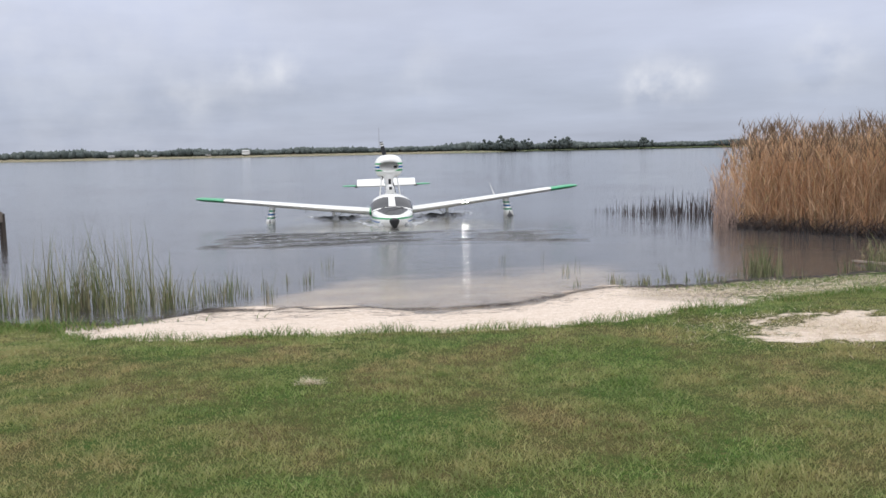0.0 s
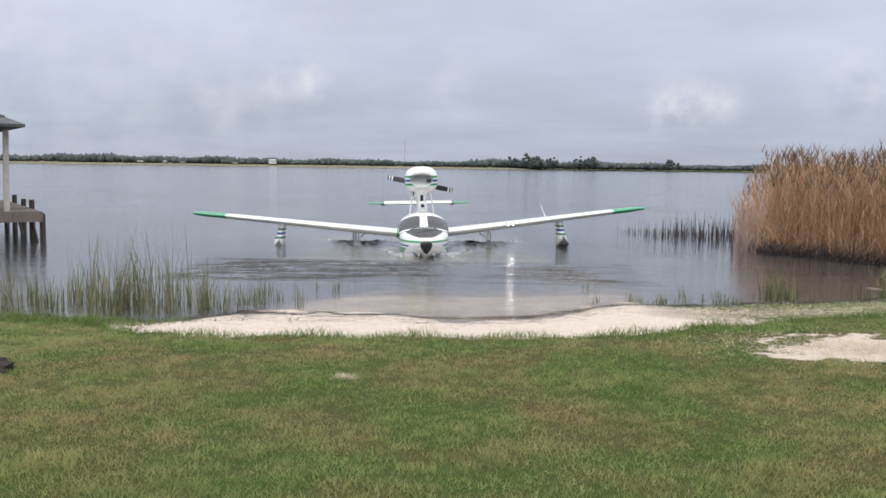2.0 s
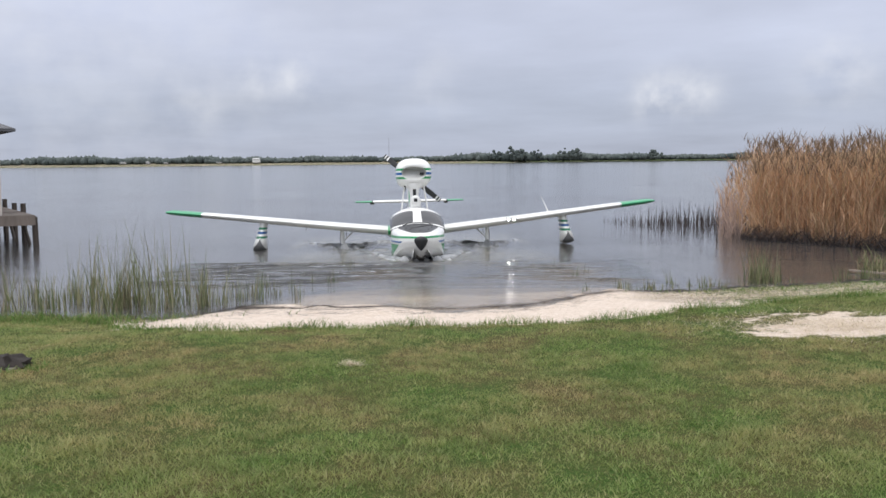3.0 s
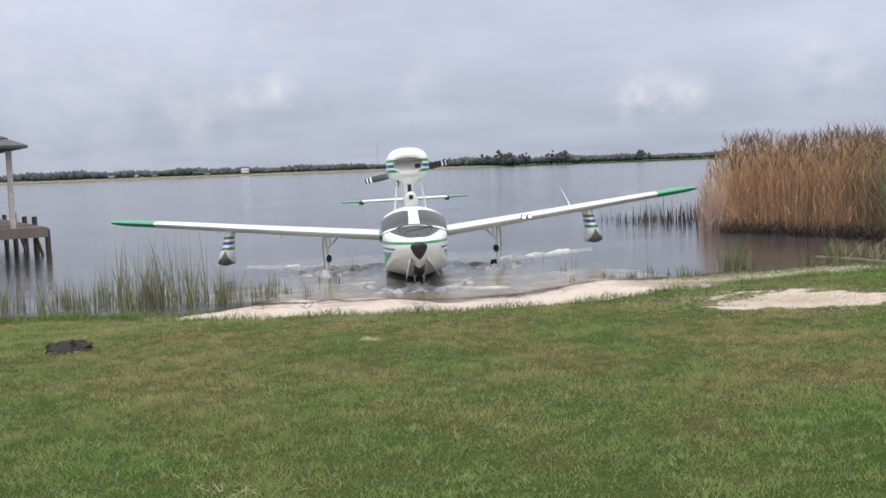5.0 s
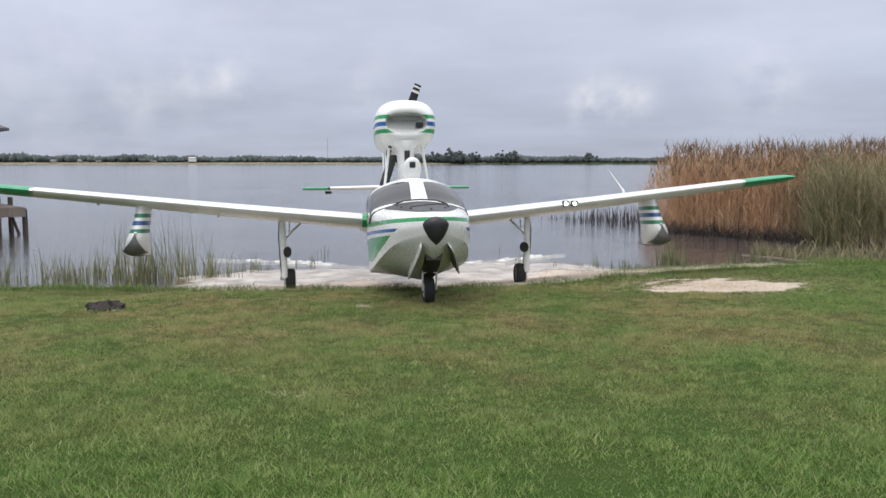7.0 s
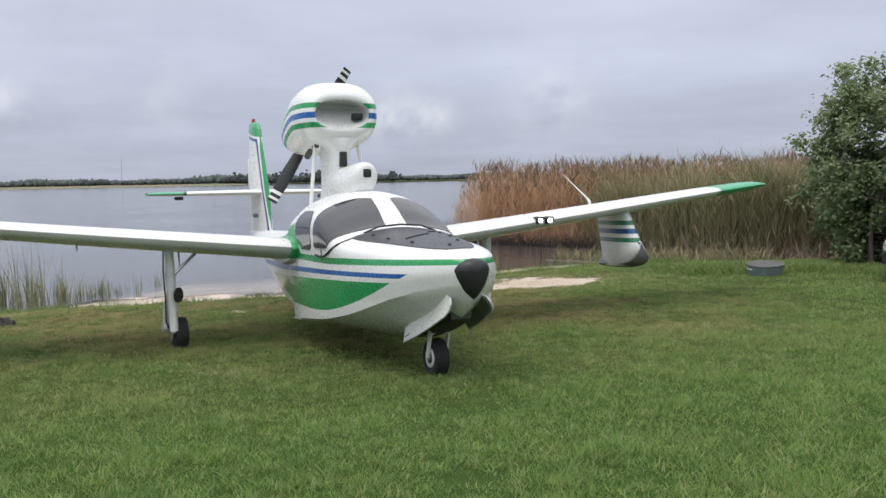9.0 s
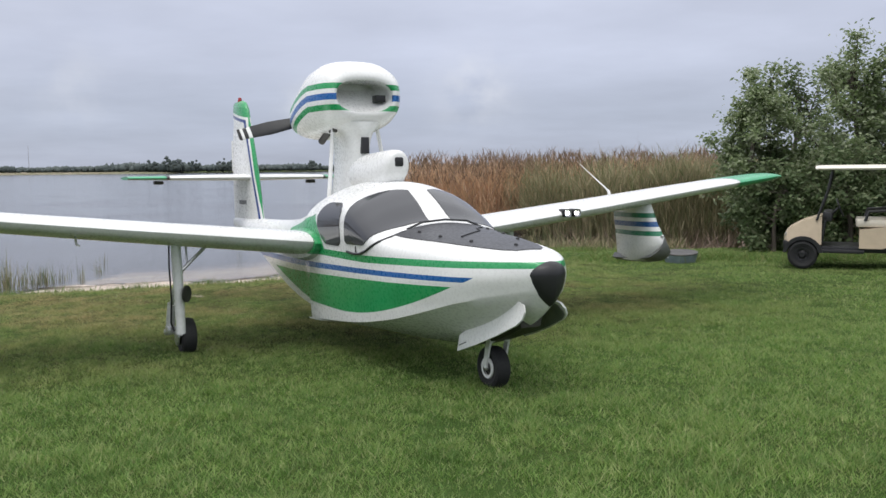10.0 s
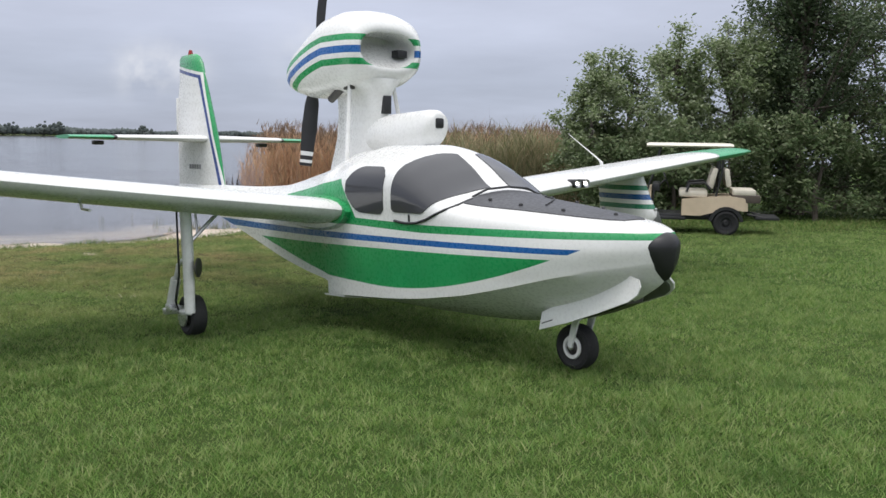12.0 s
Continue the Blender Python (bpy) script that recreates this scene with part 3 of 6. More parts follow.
def skin(grid, off, thick):
    """A sheet laid on the hull: grid of points, pushed out along its own normals, with thickness."""
    g = [[Vector(p) for p in row] for row in grid]
    R, C = len(g), len(g[0])
    nor = [[None] * C for _ in range(R)]
    for i in range(R):
        for j in range(C):
            a = g[min(i + 1, R - 1)][j] - g[max(i - 1, 0)][j]
            b = g[i][min(j + 1, C - 1)] - g[i][max(j - 1, 0)]
            n = a.cross(b)
            n = n.normalized() if n.length > 1e-9 else Vector((0, -0.3, 1)).normalized()
            mid = Vector((0, g[i][j].y + 0.35, 0.9))
            nor[i][j] = n if n.dot(g[i][j] - mid) > 0 else -n
    V = [g[i][j] + nor[i][j] * off for i in range(R) for j in range(C)] + [g[i][j] - nor[i][j] * thick for i in range(R) for j in range(C)]
    F, k = [], R * C
    for i in range(R - 1):
        for j in range(C - 1):
            q = [i * C + j, i * C + j + 1, (i + 1) * C + j + 1, (i + 1) * C + j]
            F += [q, [v + k for v in q[::-1]]]
    rim = [j for j in range(C)] + [i * C + C - 1 for i in range(1, R)] + [(R - 1) * C + j for j in range(C - 2, -1, -1)] + [i * C for i in range(R - 2, 0, -1)]
    for a, b in zip(rim, rim[1:] + rim[:1]):
        F.append([a, b, b + k, a + k])
    return V, F


def side_window(s):
    """Small rear window: rounded outline between heights lo and hi."""
    rows = []
    for y in np.linspace(-1.135, -0.60, 15):
        t = (y + 1.135) / 0.535
        lo = 0.99 + 0.04 * max(0, 1 - t / 0.10) ** 2 + 0.15 * max(0, (t - 0.55) / 0.45) ** 2.2
        hi = 1.352 - 0.07 * max(0, 1 - t / 0.18) ** 2 - 0.12 * max(0, (t - 0.55) / 0.45) ** 2.5
        rows.append([(s * side_x(y, z), y, z) for z in np.linspace(lo, max(hi, lo + 0.01), 9)])
    return skin(rows, 0.006, 0.004)


def windscreen(s):
    """Wrap-round pane from the door post to the centre post, traced up its slanting face."""
    rows = []
    for y in np.linspace(-1.84, -1.245, 26):
        t = (y + 1.84) / 0.595
        ztop = half_section(y)[-1][1]
        lo = 1.235 - 0.205 * min(1, t / 0.38) ** 0.8 - 0.012 * t
        lo = max(lo, 1.012 + 0.03 * max(0, (t - 0.93) / 0.07))
        hi = min(1.458 - 0.09 * max(0, (t - 0.84) / 0.16) ** 2, top_z(y, 0.045) - 0.004)
        if hi <= lo + 0.004:
            continue
        rows.append([(s * max(side_x(y, z), 0.04), y, z) for z in np.linspace(lo, hi, 14)])
    return skin(rows, 0.007, 0.004)


def hood_panel():
    rows = []
    for y in np.linspace(-3.06, -1.88, 18):
        t = (y + 3.06) / 1.18
        w = 0.10 + 0.36 * t ** 0.6
        rows.append([(x, y, top_z(y, abs(x))) for x in np.linspace(-w, w, 15)])
    return skin(rows, 0.006, 0.004)


def airfoil(chord, thick, n=14):
    """Closed outline (along, up) from trailing edge over the top and back below; 0 is the leading edge."""
    up, lo = [], []
    for i in range(n + 1):
        c = 0.5 * (1 - math.cos(math.pi * i / n))
        h = 5 * thick * (0.2969 * math.sqrt(c) - 0.126 * c - 0.3516 * c * c + 0.2843 * c**3 - 0.1015 * c**4)
        up.append((c * chord, (h * 0.82 - 0.025 * c) * chord))
        lo.append((c * chord, (-h * 1.1 - 0.025 * c) * chord))
    return up[::-1] + lo[1:]


def wing_station(x):
    """Leading edge y, z and chord at a span place."""
    return cubic(x, (0.0, 0.55, 2.3, 5.06, 5.8), (-0.70, -0.65, -0.47, -0.25, -0.22)), cubic(x, (0.0, 0.55, 2.3, 5.06, 5.8), (0.935, 0.99, 1.165, 1.46, 1.535)), cubic(x, (0.0, 0.55, 5.06, 5.8), (1.62, 1.58, 1.12, 1.05))


def wing_geo(s, xa, xb, n=8, tip=False):
    loops = []
    for i in range(n + 1):
        x = xa + (xb - xa) * i / n
        y0, z0, c = wing_station(x)
        sh = 1.0
        th = 0.15 - 0.02 * x / 5.8
        if tip:
            f = i / n
            sh = max(0.6, math.sqrt(max(0.0, 1 - f ** 14.0)))
            y0 += 0.07 * f ** 5
            c -= 0.16 * f ** 4
        loops.append([(s * x, y0 + a, z0 + b * sh) for a, b in airfoil(c, th)])
    return loft(loops)


def pod_geo():
    n = 48

    def ring(y, w, lo, hi, p=2.6):
        out = []
        for j in range(n):
            t = 2 * math.pi * j / n
            c, s = math.cos(t), math.sin(t)
            out.append((w * abs(c) ** (2 / p) * (1 if c >= 0 else -1), y, (lo + hi) / 2 + (hi - lo) / 2 * abs(s) ** (2 / p) * (1 if s >= 0 else -1)))
        return out
    shape = [(0.83, 0.30, 2.035, 2.325), (0.815, 0.345, 1.995, 2.36), (0.68, 0.39, 1.965, 2.445), (0.45, 0.42, 1.955, 2.56), (0.22, 0.435, 1.97, 2.67), (0.02, 0.435, 1.985, 2.697), (-0.16, 0.425, 2.02, 2.68), (-0.28, 0.395, 2.07, 2.635), (-0.343, 0.345, 2.125, 2.55), (-0.357, 0.315, 2.16, 2.51), (-0.348, 0.295, 2.185, 2.49), (-0.322, 0.29, 2.19, 2.485)]
    loops = [ring(*q) for q in shape]
    mouth = [ring(-0.322, 0.29, 2.19, 2.485), ring(-0.295, 0.287, 2.20, 2.487, 2.3), ring(-0.15, 0.275, 2.31, 2.49, 2.2), ring(0.02, 0.24, 2.42, 2.485, 2.2)]
    back = loft(loops, True, False)
    back[1].append(list(range(n)))
    inside = loft(mouth, True, False)
    inside[1].append([3 * n + j for j in range(n)])
    return back, inside


def pylon_geo():
    loops = []
    for z, y0, y1, w in ((1.30, -0.34, 0.60, 0.15), (1.46, -0.32, 0.53, 0.125), (1.6, -0.30, 0.48, 0.115), (1.8, -0.30, 0.46, 0.11), (1.93, -0.32, 0.47, 0.125), (2.0, -0.335, 0.50, 0.155), (2.05, -0.345, 0.54, 0.215), (2.10, -0.34, 0.58, 0.30)):
        loops.append([(b / 0.5 * w * 1.0, y0 + a * (y1 - y0), z) for a, b in [(q[0], q[1] / 0.16) for q in [(a, b * 0.5) for a, b in symm(18)]]])
    return loft(loops)


def symm(n):
    """A symmetric strut outline, 1 long, 0.16 half thick."""
    up = []
    for i in range(n + 1):
        c = 0.5 * (1 - math.cos(math.pi * i / n))
        up.append((c, 0.16 * math.sin(math.pi * c ** 0.62) ** 0.8))
    return up + [(a, -b) for a, b in up[-2:0:-1]]


def scoop_geo():
    n, loops = 28, []
    for y, w, lo, hi in ((-1.055, 0.066, 1.625, 1.765), (-1.048, 0.092, 1.585, 1.79), (-1.015, 0.112, 1.54, 1.808), (-0.92, 0.126, 1.46, 1.815), (-0.7, 0.135, 1.42, 1.805), (-0.4, 0.13, 1.42, 1.79), (-0.15, 0.11, 1.42, 1.75)):
        loops.append([(w * math.cos(t), y, (lo + hi) / 2 + (hi - lo) / 2 * math.sin(t)) for t in [2 * math.pi * j / n for j in range(n)]])
    return loft(loops)


def nose_bumper_geo():
    """Black rubber teardrop, wide above, pointed below, bulging forwards."""
    n, loops = 28, []
    for f, out in ((1.0, 0.0), (0.93, 0.030), (0.7, 0.057), (0.35, 0.073), (0.04, 0.077)):
        ring = []
        for j in range(n):
            t = 2 * math.pi * j / n
            w = 0.15 * math.cos(t) * (1.0 if math.sin(t) > 0 else (1 + math.sin(t)) ** 0.35)
            h = 0.095 * math.sin(t) if math.sin(t) > 0 else 0.215 * math.sin(t)
            ring.append((w * f, -3.305 + 0.25 * (w * f) ** 2 * 8 - out, 0.90 + h * f))
        loops.append(ring)
    return loft(loops)


def nose_door(s):
    o = [(-2.41, 0.385), (-2.405, 0.265), (-2.65, 0.35), (-2.89, 0.447), (-3.13, 0.555), (-3.19, 0.605), (-3.205, 0.655), (-3.185, 0.70), (-3.12, 0.715), (-2.98, 0.675), (-2.7, 0.545)]
    hang = Matrix.Translation((s * 0.165, -0.05, 0.66)) @ Matrix.Rotation(radians(-32 if s > 0 else 9), 4, "Y") @ Matrix.Translation((0, 0, -0.66))
    mid = Vector((0, sum(p[0] for p in o) / len(o), sum(p[1] for p in o) / len(o)))
    inner = [(mid.y + (p[0] - mid.y) * 0.9, mid.z + (p[1] - mid.z) * 0.86) for p in o]
    return moved(plate(o, "x", 0, 0.014), hang), moved(plate(inner, "x", -s * 0.010, 0.008), hang)


def float_x(z):
    """Middle of the float: it hangs square to the rising wing."""
    return 3.735 - 0.16 * (z - 0.6)


def float_geo(s):
    """Boot-shaped tip float: streamlined neck that widens to the foot."""
    loops = []
    for z, y0, y1, w in ((1.24, -0.16, 0.50, 0.085), (1.0, -0.235, 0.51, 0.095), (0.86, -0.30, 0.515, 0.115), (0.77, -0.335, 0.52, 0.132), (0.70, -0.30, 0.525, 0.143), (0.635, -0.25, 0.53, 0.148), (0.585, -0.19, 0.53, 0.146), (0.56, -0.12, 0.53, 0.14)):
        loops.append([(s * float_x(z) + b / 0.16 * w * 1.12, y0 - 0.06 + a * (y1 - y0), z) for a, b in symm(12)])
    return loft(loops)


def float_keel(s):
    """V bottom of the float, from the upturned toe to the heel."""
    loops = []
    for y, w, k in ((-0.385, 0.012, 0.79), (-0.382, 0.05, 0.71), (-0.345, 0.10, 0.63), (-0.26, 0.135, 0.565), (-0.10, 0.145, 0.54), (0.15, 0.135, 0.532), (0.34, 0.11, 0.528), (0.47, 0.09, 0.535)):
        h = k + 0.05 * min(1, w / 0.12)
        loops.append([(s * float_x(z) + x * 1.1, y - 0.02, z) for x, z in ((-w, h), (-w * 0.5, (k + h) / 2 - 0.012), (0, k), (w * 0.5, (k + h) / 2 - 0.012), (w, h), (w * 0.6, h + 0.05), (-w * 0.6, h + 0.05))])
    return loft(loops)


def fin_geo():
    loops = []
    for z, y0, y1 in ((1.0, 2.86, 4.19), (1.2, 2.93, 4.20), (1.64, 3.06, 4.21), (2.1, 3.27, 4.19), (2.3, 3.37, 4.13), (2.5, 3.46, 4.13), (2.58, 3.53, 4.11), (2.615, 3.62, 4.06)):
        th = 0.065 if z < 2.55 else (0.05 if z < 2.6 else 0.02)
        loops.append([(b / 0.16 * th, y0 + a * (y1 - y0), z) for a, b in symm(12)])
    return loft(loops)


def stab_geo(s, xa, xb, n=4, rear=3.74):
    loops = []
    for i in range(n + 1):
        x = xa + (xb - xa) * i / n
        y0, y1 = 3.2 + 0.21 * x, rear
        th = 0.045 - 0.014 * x
        loops.append([(s * x, y0 + a * (y1 - y0), 1.60 + b / 0.16 * th) for a, b in symm(10)])
    return loft(loops)


HINGE = Vector((0, 3.745, 1.60))


def elevator_geo(s, xa, xb, n=4):
    """Rear of the tailplane, about its hinge line."""
    loops = []
    for i in range(n + 1):
        x = xa + (xb - xa) * i / n
        th, end = 0.034 - 0.010 * x, 0.385 - 0.03 * x
        loops.append([(s * x, y, z) for y, z in ((0.0, th * 0.8), (0.03, th), (0.14, th * 0.72), (end, 0.004), (end, -0.004), (0.14, -th * 0.72), (0.03, -th), (0.0, -th * 0.8))])
    return loft(loops)


def blade_geo(sgn):
    loops = []
    for r, c, th, tw in ((0.05, 0.05, 0.03, 60), (0.14, 0.075, 0.022, 48), (0.3, 0.135, 0.015, 36), (0.55, 0.15, 0.011, 25), (0.74, 0.13, 0.008, 20), (0.76, 0.125, 0.008, 20)):
        m = Matrix.Rotation(radians(tw * sgn), 3, "X")
        loops.append([m @ Vector((0, (b / 0.16) * th, (a - 0.5) * c)) + Vector((sgn * r, 0, 0)) for a, b in symm(8)])
    return loft(loops)


def blade_band(sgn, r0, r1):
    loops = []
    for r, c in ((r0, 0.127), (r1, 0.115)):
        m = Matrix.Rotation(radians(20 * sgn), 3, "X")
        loops.append([m @ Vector((0, (b / 0.16) * 0.009, (a - 0.5) * c)) + Vector((sgn * r, 0, 0)) for a, b in symm(8)])
    return loft(loops)


def make_plane():
    a = thing("seaplane", "white amphibious seaplane with green and blue stripes, engine on a pylon", "aeroplane")
    hull = part("hull", hull_geo(), M_HULL, a, sharp=32)
    part("hood_panel", hood_panel(), M_HOOD, hull, "matt black anti-glare panel")
    for x, y in ((0.20, -2.62), (-0.20, -2.62), (0.28, -2.3), (-0.28, -2.3), (0.31, -2.02), (-0.31, -2.02), (0.0, -2.9)):
        part("fastener", moved(lathe([(0.002, -0.016), (0.012, -0.012), (0.016, 0.0)], 10), Matrix.Translation((x, y, top_z(y, abs(x)) + 0.006)) @ Matrix.Rotation(radians(90), 4, "Y")), M_BLACK, hull)
    part("hood_cable", tube([(x, y, top_z(y, abs(x)) + 0.012) for x, y in ((0.30, -1.96), (0.16, -2.1), (0.10, -2.25), (-0.04, -2.36), (-0.18, -2.44))], 0.005, 6), M_BLACK, hull)
    part("nose_bumper", nose_bumper_geo(), M_BLACK, hull, "black rubber nose bumper")
    # no recess is cut: a dark sheet on the keel gives the well's shade
    part("wheel_well_shade", loft([[(s * 0.105, y, half_section(y)[2][1] + 0.02) for s in (-1, 1)] + [(s * 0.08, y, half_section(y)[0][1] - 0.012) for s in (1, -1)] for y in np.linspace(-3.08, -2.4, 7)]), M_DARKMETAL, hull, "dark sheet along the keel for the shade in the nose wheel well")
    part("step_lip", loft([[(x, -0.50, z0 - 0.006), (x, -0.20, z0 - 0.022), (x, -0.17, z0 - 0.012), (x, -0.50, z0 + 0.01)] for x, z0 in ((-0.55, 0.27), (-0.3, 0.238), (0, 0.20), (0.3, 0.238), (0.55, 0.27))]), M_WHITE, hull, "white lip at the hull step")
    for s in (1, -1):
        part("windscreen", windscreen(s), M_GLASS, a, "grey tinted windscreen pane")
        part("side_window", side_window(s), M_GLASS, a, "grey tinted side window")
        shell, lining = nose_door(s)
        door = part("nose_door", shell, M_WHITE, a)
        part("door_lining", lining, M_KEEL, door, "grey inner face of the nose wheel door")
        part("door_slot", moved(box(0, 0, 0, 0.004, 0.10, 0.007), Matrix.Translation((s * 0.165 - 0.058, -2.52, 0.335)) @ Matrix.Rotation(radians(9), 4, "Y") @ Matrix.Rotation(radians(-22), 4, "X")), M_BLACK, door) if s < 0 else None
        # hand grip and weather strip beside the hood
        part("weather_strip", tube([(s * (side_x(y, z) + 0.006), y, z) for y, z in ((-1.28, 0.955), (-1.42, 0.945), (-1.55, 0.955), (-1.66, 0.985), (-1.75, 1.025), (-1.83, 1.065), (-1.885, 1.10), (-1.90, 1.14))], 0.010, 6), M_BLACK, a)
        part("door_latch", box(s * 0.603, -1.46, 0.985, 0.02, 0.02, 0.055, 0.004), M_BLACK, a)
        # wing with its tip, float and gear
        wing = part("wing", wing_geo(s, 0.40, 5.03, 10), M_WHITE, a)
        part("wing_tip", wing_geo(s, 5.075, 5.92, 12, True), M_TEAL, wing, "green wing tip")
        part("tip_band", wing_geo(s, 5.031, 5.074, 1), M_STEEL, wing)
        for x in (1.25, 2.5, 3.1, 4.4):
            y0, z0, c = wing_station(x)
            part("hinge_bracket", plate([(y0 + c * 0.70, z0 - 0.02), (y0 + c * 0.78, z0 - 0.12), (y0 + c * 0.82, z0 - 0.12), (y0 + c * 0.86, z0 - 0.01)], "x", s * x, 0.02), M_DARKMETAL, wing)
        part("fillet", loft([[(s * x, wing_station(0.5)[0] + p * 1.04 - 0.02, wing_station(0.5)[1] + q * f) for p, q in airfoil(1.62, 0.16)] for x, f in ((0.35, 1.35), (0.56, 1.25), (0.66, 1.02))]), M_HULL, wing)
        fl = part("tip_float", float_geo(s), M_FLOAT, a, "striped boot-shaped tip float")
        part("float_keel", float_keel(s), M_KEEL, fl, "bare grey metal float bottom")
        part("float_lamp", moved(lathe([(0.002, -0.022), (0.014, -0.016), (0.018, 0.0), (0.014, 0.016), (0.002, 0.022)], 12), Matrix.Translation((s * float_x(0.86), -0.37, 0.86))), M_STEEL, fl)
        gear = part("main_leg", join(tube([(s * 1.76, -0.12, 1.08), (s * 1.745, -0.13, 0.6), (s * 1.735, -0.125, 0.2)], [0.045, 0.045, 0.042], 12), tube([(s * 1.735, -0.13, 0.21), (s * 1.73, 0.0, 0.19), (s * 1.72, 0.16, 0.2)], 0.03, 8)), M_WHITE, a)
        part("shock_strut", join(tube([(s * 1.77, 0.17, 0.2), (s * 1.77, 0.06, 0.45)], 0.04, 12), tube([(s * 1.77, 0.06, 0.45), (s * 1.765, 0.02, 0.56), (s * 1.76, -0.09, 0.62)], 0.018, 8)), M_WHITE, gear)
        part("caliper", join(box(s * 1.775, 0.14, 0.20, 0.07, 0.12, 0.075, 0.015), box(s * 1.79, 0.21, 0.17, 0.05, 0.06, 0.05, 0.01), tube([(s * 1.70, 0.1, 0.2), (s * 1.80, 0.1, 0.2)], 0.022, 8)), M_STEEL, gear)
        part("brake_line", tube([(s * 1.80, -0.05, 1.05), (s * 1.815, -0.10, 0.8), (s * 1.80, -0.08, 0.5), (s * 1.79, 0.02, 0.28), (s * 1.76, 0.04, 0.2)], 0.008, 6), M_BLACK, gear)
        part("drag_brace", join(tube([(s * 1.74, -0.13, 0.74), (s * 1.40, -0.10, 1.05)], 0.016, 8), tube([(s * 1.74, -0.10, 0.70), (s * 1.66, -0.12, 0.80), (s * 1.66, -0.06, 1.06)], 0.010, 6)), M_STEEL, gear)
        part("gear_flap", moved(lathe([(0.002, -0.006), (0.075, -0.006), (0.075, 0.006), (0.002, 0.006)], 20), Matrix.Translation((s * 1.69, -0.19, 0.56)) @ Matrix.Rotation(radians(42 * s), 4, "Z")), M_DARKMETAL, gear)
        wheel = part("main_wheel", tyre_geo(0.162, 0.135), M_RUBBER, a)
        wheel.location = (s * 1.66, 0.0, 0.158)
        part("rim", rim_geo(0.162, 0.135), M_DARKMETAL, wheel)
        part("brake_disc", moved(lathe([(0.03, -0.006), (0.085, -0.006), (0.085, 0.006), (0.03, 0.006)], 20), Matrix.Translation((s * 0.085, 0, 0))), M_STEEL, wheel)
        WHEELS.append((wheel, (s * 1.66, 0.0, 0.158), 0.162))
        # tail
        st = part("stabiliser", stab_geo(s, 0.03, 1.03), M_WHITE, a)
        part("stabiliser_tip", stab_geo(s, 1.07, 1.525, 3, 4.09), M_TEAL, st, "green stabiliser tip")
        part("tip_band", stab_geo(s, 1.036, 1.069, 1, 4.10), M_BLACK, st)
        el = part("elevator", elevator_geo(s, 0.07, 1.028), M_WHITE, a)
        el.location = HINGE
        part("balance_weight", box(s * 1.06, 4.02, 1.54, 0.12, 0.10, 0.05, 0.015), M_DARKMETAL, st)
        ELEVATORS.append(el)
        part("pylon_stay", tube([(s * 0.325, -0.186, 1.38), (s * 0.23, -0.088, 2.06)], 0.020, 10), M_WHITE, a)
    fin = part("fin", fin_geo(), M_FIN, a)
    for i in range(5):
        part("registration_bar", box(-0.0655, 3.42 + 0.07 * i, 1.27, 0.008, 0.042, 0.055), M_GREYBAR, fin)
    part("beacon", moved(lathe([(0.002, 0.07), (0.02, 0.062), (0.028, 0.03), (0.03, 0.0)], 14), Matrix.Translation((0, 3.79, 2.605)) @ Matrix.Rotation(radians(-90), 4, "Y")), M_RED, fin, "red beacon lens")
    part("trim_tab", box(0, 4.215, 1.9, 0.02, 0.045, 0.42, 0.006), M_WHITE, fin)
    shell, mouth = pod_geo()
    pod = part("engine_pod", shell, M_POD, a, sharp=45)
    part("intake", mouth, M_WHITE, pod, "white-painted air intake")
    part("oil_cooler", box(0.19, -0.235, 2.325, 0.10, 0.10, 0.065, 0.008), M_BLACK, pod, "black cooler opening in the intake")
    part("exhaust", tube([(-0.20, 0.10, 2.02), (-0.23, 0.16, 1.96), (-0.23, 0.22, 1.93)], 0.035, 12), M_DARKMETAL, pod)
    part("cowl_bracket", box(-0.22, -0.06, 2.03, 0.05, 0.12, 0.05, 0.01), M_DARKMETAL, pod)
    py = part("pylon", pylon_geo(), M_WHITE, a, sharp=60)
    part("pylon_vent", box(0.0, -0.305, 1.875, 0.075, 0.06, 0.155, 0.006), M_BLACK, py, "black vent in the pylon front")
    sc = part("roof_scoop", scoop_geo(), M_WHITE, a, sharp=60)
    # solid black block in place of a hole: the opening's shade as colour
    part("scoop_mouth_shade", box(-0.005, -1.042, 1.703, 0.086, 0.05, 0.086, 0.02), M_BLACK, sc, "black block for the shade in the open scoop mouth")
    part("wiper", tube([(-0.34, -1.86, 1.155), (-0.2, -1.865, 1.208), (0, -1.868, 1.222), (0.2, -1.865, 1.208), (0.34, -1.86, 1.155)], 0.009, 8), M_BLACK, a, "black seal below the windscreen")
    # twin landing lamps set in the leading edge: chrome cups with the bulb at the back
    for s in (1, -1):
        cup = [[(2.3 + s * 0.062 + 0.05 * r * c, y, 1.172 + 0.048 * r * e) for c, e in ((1, -0.55), (1, 0.55), (0.7, 0.9), (0, 1), (-0.7, 0.9), (-1, 0.55), (-1, -0.55), (-0.7, -0.9), (0, -1), (0.7, -0.9))] for y, r in ((-0.40, 0.92), (-0.518, 0.92), (-0.521, 0.88))]
        part("lamp_bezel", loft(cup, True, False), M_BLACK, a)
        def ring(y, r):
            return [(2.3 + s * 0.062 + (p[0] - 2.3 - s * 0.062) * r, y, 1.172 + (p[2] - 1.172) * r) for p in cup[2]]
        part("lamp_face", loft([ring(-0.521, 1.0), ring(-0.512, 0.58)], True, False), M_CUP, a)
